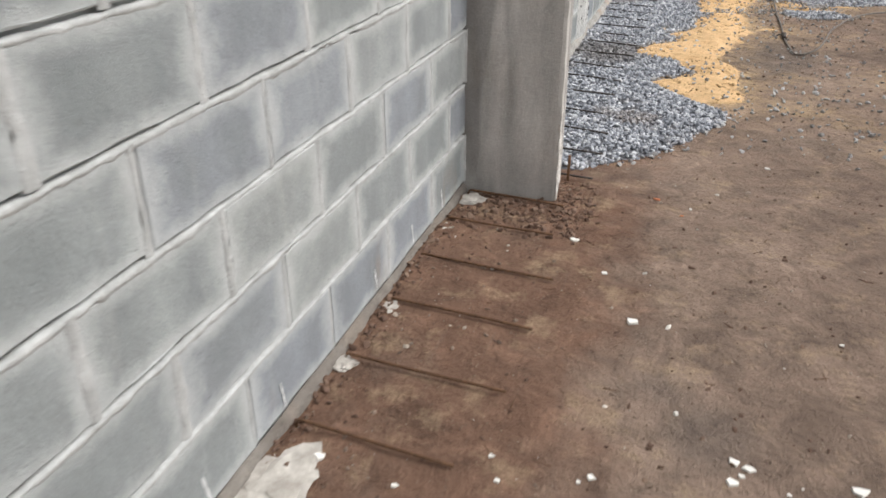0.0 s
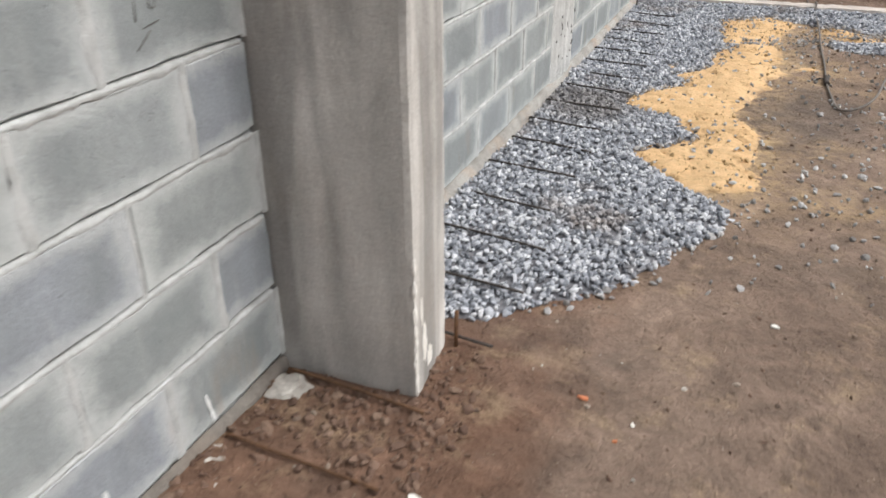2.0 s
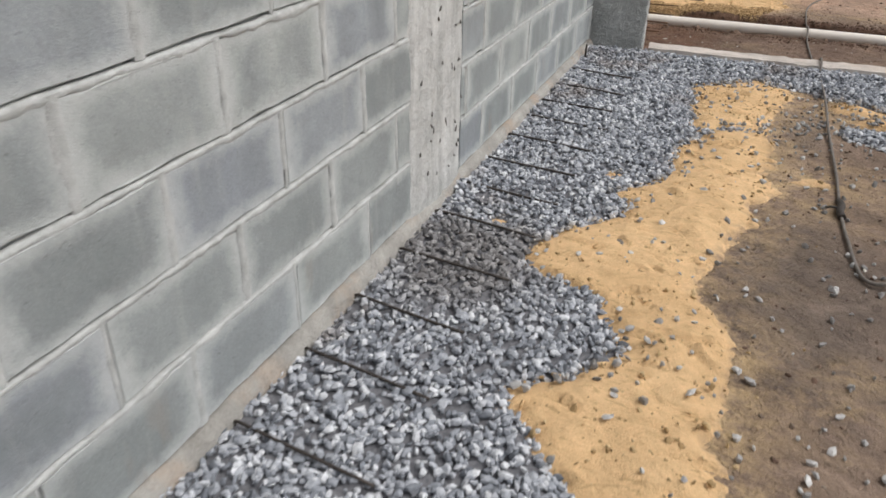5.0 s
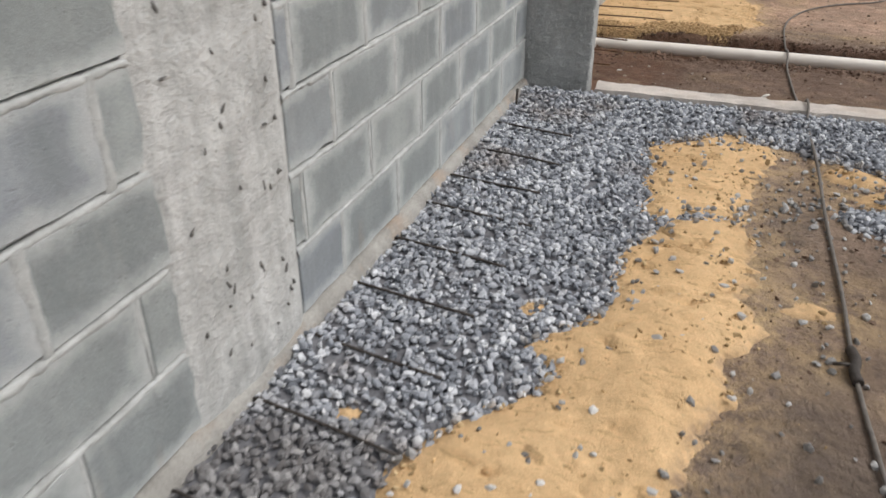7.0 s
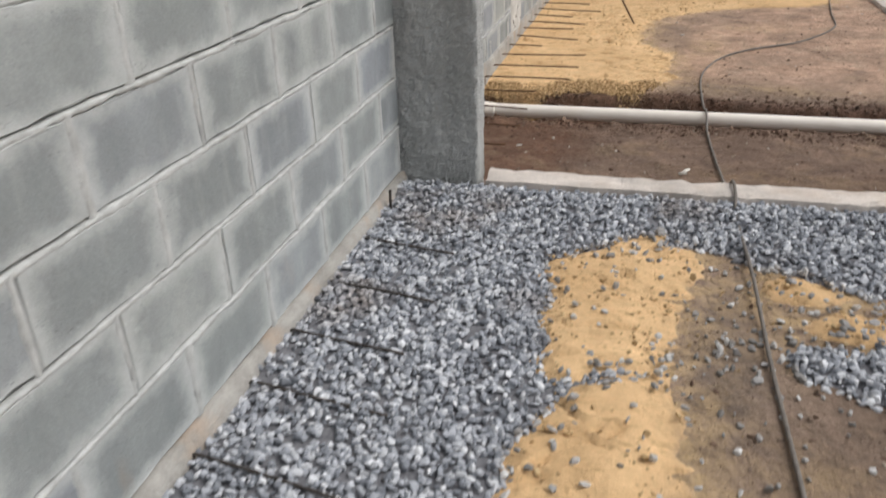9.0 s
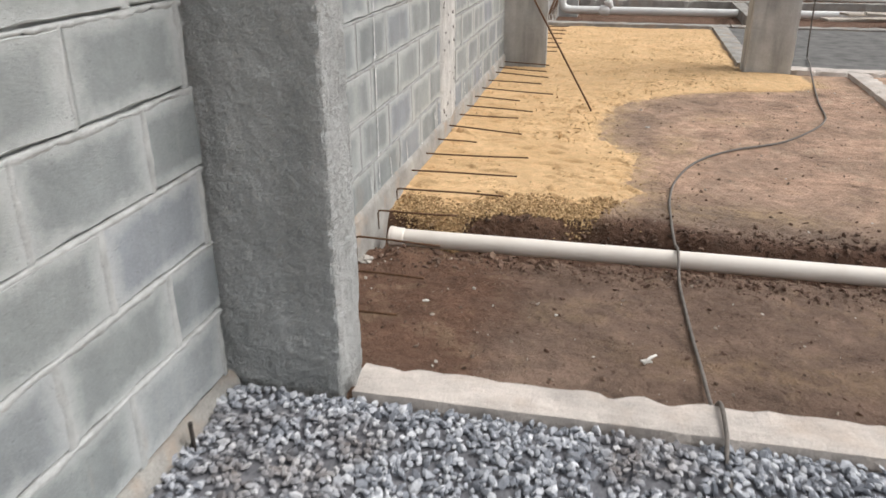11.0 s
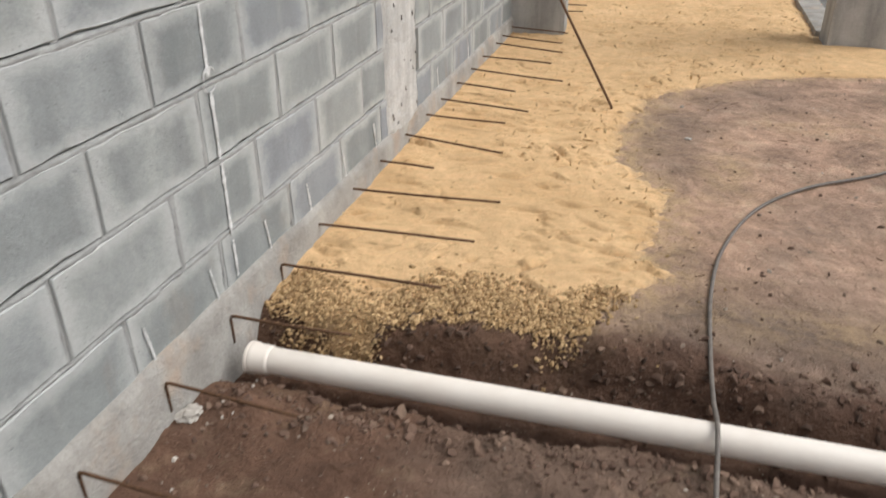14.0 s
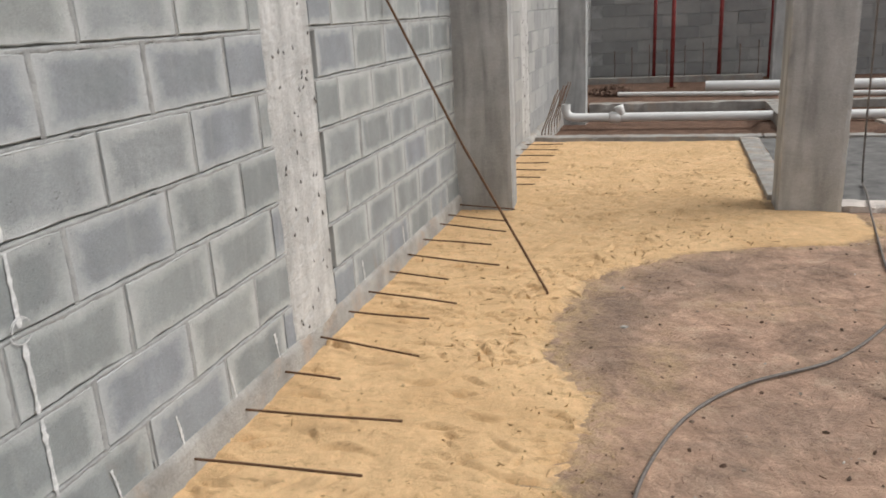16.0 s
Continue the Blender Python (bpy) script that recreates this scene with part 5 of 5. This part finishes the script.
# ---------- cable ----------
run = [(2.2, 7.6, 0.0), (1.3, 7.25, 0.0), (0.93, 6.55, 0.01), (0.77, 5.85, 0.02), (0.68, 5.68, 0.0), (0.60, 5.70, -0.02), (0.568, 5.95, -0.022), (0.552, 6.22, -0.02), (0.552, 6.6, -0.02), (0.540, 7.1, -0.02),
       (0.534, 7.6, -0.004), (0.518, 8.05, -0.002), (0.520, 8.2, 0.036), (0.518, 8.33, 0.036), (0.520, 8.46, -0.06), (0.515, 8.68, -0.09), (0.497, 8.95, -0.092), (0.478, 9.30, -0.085), (0.478, 9.46, -0.055), (0.476, 9.545, -0.034),
       (0.472, 9.66, -0.055), (0.464, 9.85, -0.035), (0.470, 10.17, -0.034), (0.515, 10.48, -0.034), (0.638, 10.82, -0.034), (0.845, 11.09, -0.034), (1.17, 11.34, -0.034),
       (1.415, 11.69, -0.034), (1.535, 11.95, -0.034), (1.575, 12.15, -0.034), (1.615, 12.55, -0.034), (1.72, 13.3, -0.02), (1.76, 13.62, 0.01), (1.80, 13.85, 0.012), (1.85, 14.2, 0.0), (1.86, 14.3, 0.01),
       (1.83, 14.2, 0.15)]
bm = tube(spline(run, 8), 0.0064, 8)
cable = tagged(new("power_cable", None), "grey-brown power cable snaking over the ground", "cable")
part("cord", bm, CABLE, cable)
part("hanging_length", tube(spline([(1.83, 14.2, 0.15), (1.79, 14.05, 0.52), (1.70, 13.67, 1.23), (1.62, 13.40, 2.0), (1.60, 13.5, 2.9)], 8), 0.0064, 8), CABLE, cable)
part("splice", tube(spline([(0.556, 6.15, -0.018), (0.548, 6.19, -0.012), (0.556, 6.24, -0.01), (0.55, 6.30, -0.018)], 5), 0.014, 8), STEEL, cable, "dark taped splice")
part("loose_end", tube(spline([(0.55, 6.22, -0.012), (0.52, 6.205, -0.004), (0.50, 6.21, -0.012)], 5), 0.005, 6), STEEL, cable)

# ---------- chalk marks, dabs and chips ----------
def mark(y, z0, z1, lean, w=0.0055):
    bm = bmesh.new()
    last = None
    n = max(4, int((z1 - z0) / 0.012))
    for i in range(n + 1):
        t = i / n
        z = z0 + (z1 - z0) * t
        ww = w * (0.45 + 1.5 * abs(noise.noise(Vector((y * 7, z * 40, 1)))))
        c = y + lean * t + 0.002 * noise.noise(Vector((y, z * 18, 4)))
        row = [bm.verts.new((WALL + 0.0021, c - ww, z)), bm.verts.new((WALL + 0.0030, c, z)), bm.verts.new((WALL + 0.0021, c + ww, z))]
        if last:
            for a in range(2):
                bm.faces.new([last[a], last[a + 1], row[a + 1], row[a]])
        last = row
    part("chalk_mark", bm, CHALK, wall, "white chalk mark")


for y in (0.968, 1.292, 1.87, 2.19, 2.50):
    mark(y, 0.05, 0.135, -0.015)
for y in (9.27, 9.56, 9.866, 10.155, 10.46, 10.776, 11.1, 11.66, 12.26):
    mark(y, 0.075, 0.19, -0.02)
for z0, z1, w in ((0.10, 0.215, 0.006), (0.235, 0.44, 0.008), (0.455, 0.63, 0.007), (0.67, 0.845, 0.0075), (0.87, 1.04, 0.006), (1.07, 1.25, 0.005), (1.28, 1.5, 0.004)):
    mark(9.666 + 0.01 * max(0, z0 - 0.7), z0, z1, 0.002, w)
for a0, a1, rad in ((0.3, 2.9, 0.030), (3.3, 5.6, 0.033), (1.0, 3.6, 0.025)):
    ring = [(WALL + 0.0035, 9.666 + rad * math.cos(a), 0.665 + rad * math.sin(a)) for a in np.linspace(a0, a1, 12)]
    part("chalk_ring", tube(ring, [0.0008] + [0.0014] * 10 + [0.0008], 5), CHALK, wall, "white chalk ring")


for q in ([(2.505, 0.936), (2.522, 0.939), (2.546, 0.943)], [(2.522, 0.930), (2.505, 0.918), (2.482, 0.902)], [(2.494, 0.985), (2.491, 0.965), (2.490, 0.950)], [(2.527, 0.985), (2.530, 0.968), (2.541, 0.966), (2.546, 0.984)]):
    part("pencil_stroke", tube([(WALL + 0.0012, y, z) for y, z in q], [0.0009] + [0.0016] * (len(q) - 2) + [0.0011], 5), SHADE_PENCIL, wall, "dark pencil stroke")


r = random.Random(23)
for z in (0.025, 0.055, 0.09, 0.12, 0.16, 0.19, 0.24, 0.31, 0.37):
    bm = bmesh.new()
    bmesh.ops.create_icosphere(bm, subdivisions=2, radius=1.0)
    for v in bm.verts:
        k = 1 + 0.5 * noise.noise(v.co * 2.1 + Vector((z * 50, 0, 0)))
        v.co = Vector((-0.466 + 0.005 * k * v.co.x, 2.804 + 0.008 * k * v.co.y + r.uniform(0, 0.001), z + 0.026 * k * v.co.z))
    part("chipped_arris", bm, CHIP, first, "pale chipped edge")
for y, z, sy, sz in ((2.86, 0.12, 0.018, 0.06), (2.90, 0.06, 0.02, 0.03), (2.845, 0.22, 0.008, 0.04)):
    bm = bmesh.new()
    bmesh.ops.create_icosphere(bm, subdivisions=3, radius=1.0)
    for v in bm.verts:
        k = 1 + 0.7 * noise.noise(v.co * 2.6 + Vector((y * 9, z * 9, 0)))
        v.co = Vector((-0.463 - 0.032 * (y - 2.8) / 0.27 + 0.0035 * v.co.x, y + sy * k * v.co.y, z + sz * k * v.co.z))
    part("plaster_smear", bm, CHIP, first, "pale plaster smear")


def lump(name, x, y, z, sx, sy, sz, mat, seed, label, category, turn=0.0):
    bm = bmesh.new()
    bmesh.ops.create_icosphere(bm, subdivisions=3, radius=1.0)
    for v in bm.verts:
        k = 1 + 0.6 * noise.noise(v.co * 1.7 + Vector((seed, 0, 0))) + 0.35 * noise.noise(v.co * 4 + Vector((0, seed, 0)))
        v.co = Vector((v.co.x * sx * k, v.co.y * sy * k, v.co.z * sz * k))
    ob = part(name, bm, mat)
    ob.matrix_basis = pose(x, y, z, 0, 0, turn)
    return tagged(ob, label, category)


for i, (x, y, s) in enumerate(((-0.80, 2.43, 0.042), (-0.80, 2.12, 0.035), (-0.80, 1.87, 0.035), (-0.81, 1.56, 0.03), (-0.79, 2.72, 0.05), (-0.77, 1.12, 0.085))):
    lump("mortar_dab", x, y, 0.0, s, s * 1.1, 0.009, LIME, i * 3.1, "pale dab of spilt mortar at the wall foot", "mortar")
for i, (x, y, s) in enumerate(((-0.79, 9.29, 0.03),)):
    lump("mortar_dab", x, y, -0.09, s, s, 0.016, LIME, i * 5.7, "pale lump of mortar beside the wall foot", "mortar")


lump("mortar_lump", WALL + 0.003, 3.63, 0.655, 0.012, 0.045, 0.012, MORTAR, 8.3, "squeezed-out lump of mortar on the block wall", "mortar")
lump("mortar_lump", WALL + 0.002, 3.56, 0.645, 0.009, 0.03, 0.01, MORTAR, 18.3, "squeezed-out lump of mortar on the block wall", "mortar")


def shard(x, y, size, seed, mat=CHIP, label="flat white chip of plaster on the dirt", z=None):
    r = random.Random(seed)
    bm = bmesh.new()
    n = r.choice((4, 5, 5, 6))
    turn = r.uniform(0, 6)
    low, high = [], []
    for k in range(n):
        a = turn + 2 * math.pi * k / n + r.uniform(-0.3, 0.3)
        d = size * r.uniform(0.6, 1.15)
        low.append(bm.verts.new((d * math.cos(a), 0.7 * d * math.sin(a), 0)))
        high.append(bm.verts.new((0.9 * d * math.cos(a), 0.63 * d * math.sin(a), 0.14 * size + 0.002)))
    bm.faces.new(low[::-1])
    bm.faces.new(high)
    for k in range(n):
        bm.faces.new([low[k], low[(k + 1) % n], high[(k + 1) % n], high[k]])
    ob = part("chip", bm, mat)
    zz = float(ground_height(np.array([x]), np.array([y]))[0]) if z is None else z
    ob.matrix_basis = pose(x, y, zz + 0.002, r.uniform(-7, 7), r.uniform(-7, 7), 0)
    return tagged(ob, label, "chip")


for i, (x, y, s) in enumerate(((-0.079, 2.017, 0.026), (0.214, 1.495, 0.019), (0.245, 1.482, 0.016), (0.208, 1.425, 0.024), (0.228, 1.455, 0.010), (-0.097, 1.344, 0.017), (-0.12, 1.32, 0.01),
                               (-0.711, 1.207, 0.022), (-0.337, 2.492, 0.019), (-0.198, 2.28, 0.017), (0.505, 2.091, 0.008), (0.483, 1.49, 0.022), (-0.327, 1.334, 0.009), (-0.296, 1.269, 0.012),
                               (-0.507, 1.177, 0.012), (0.33, 1.43, 0.008), (0.353, 3.51, 0.016), (-0.56, 2.19, 0.012), (0.34, 8.73, 0.022), (-0.46, 8.99, 0.015), (0.03, 8.98, 0.008))):
    shard(x, y, s, i + 1)
shard(0.385, 11.55, 0.026, 70, LIME, "flat tan crust of mortar on the dirt")
shard(-0.08, 2.955, 0.018, 60, ORANGE, "orange chip of brick on the dirt")
shard(0.02, 2.83, 0.008, 61, ORANGE, "small orange brick crumb on the dirt")
tagged(part("stick", tube([(0.335, 8.70, -0.088), (0.355, 8.73, -0.082), (0.375, 8.755, -0.084)], [0.005, 0.006, 0.004], 6), CHIP), "short pale splinter of wood on the dirt", "stick")
# twigs and straw
r = random.Random(12)
straw_v = bmesh.new()
for _ in range(110):
    x, y, a, ln = r.uniform(-0.6, 1.4), r.choice((r.uniform(0.9, 3.2), r.uniform(8.6, 12.5))), r.uniform(0, 3.1), r.uniform(0.012, 0.05)
    p = [(x + math.cos(a) * ln * t, y + math.sin(a) * ln * t + 0.004 * t * t) for t in (-0.5, 0, 0.5)]
    p = [(q[0], q[1], float(ground_height(np.array([q[0]]), np.array([q[1]]))[0]) + 0.003) for q in p]
    one = tube(p, r.uniform(0.0008, 0.0016), 4)
    tmp = bpy.data.meshes.new("tmp")
    one.to_mesh(tmp)
    one.free()
    straw_v.from_mesh(tmp)
    bpy.data.meshes.remove(tmp)
tagged(part("straw", straw_v, RUST), "thin dark twigs and wire ends on the dirt", "debris", kind="stuff")
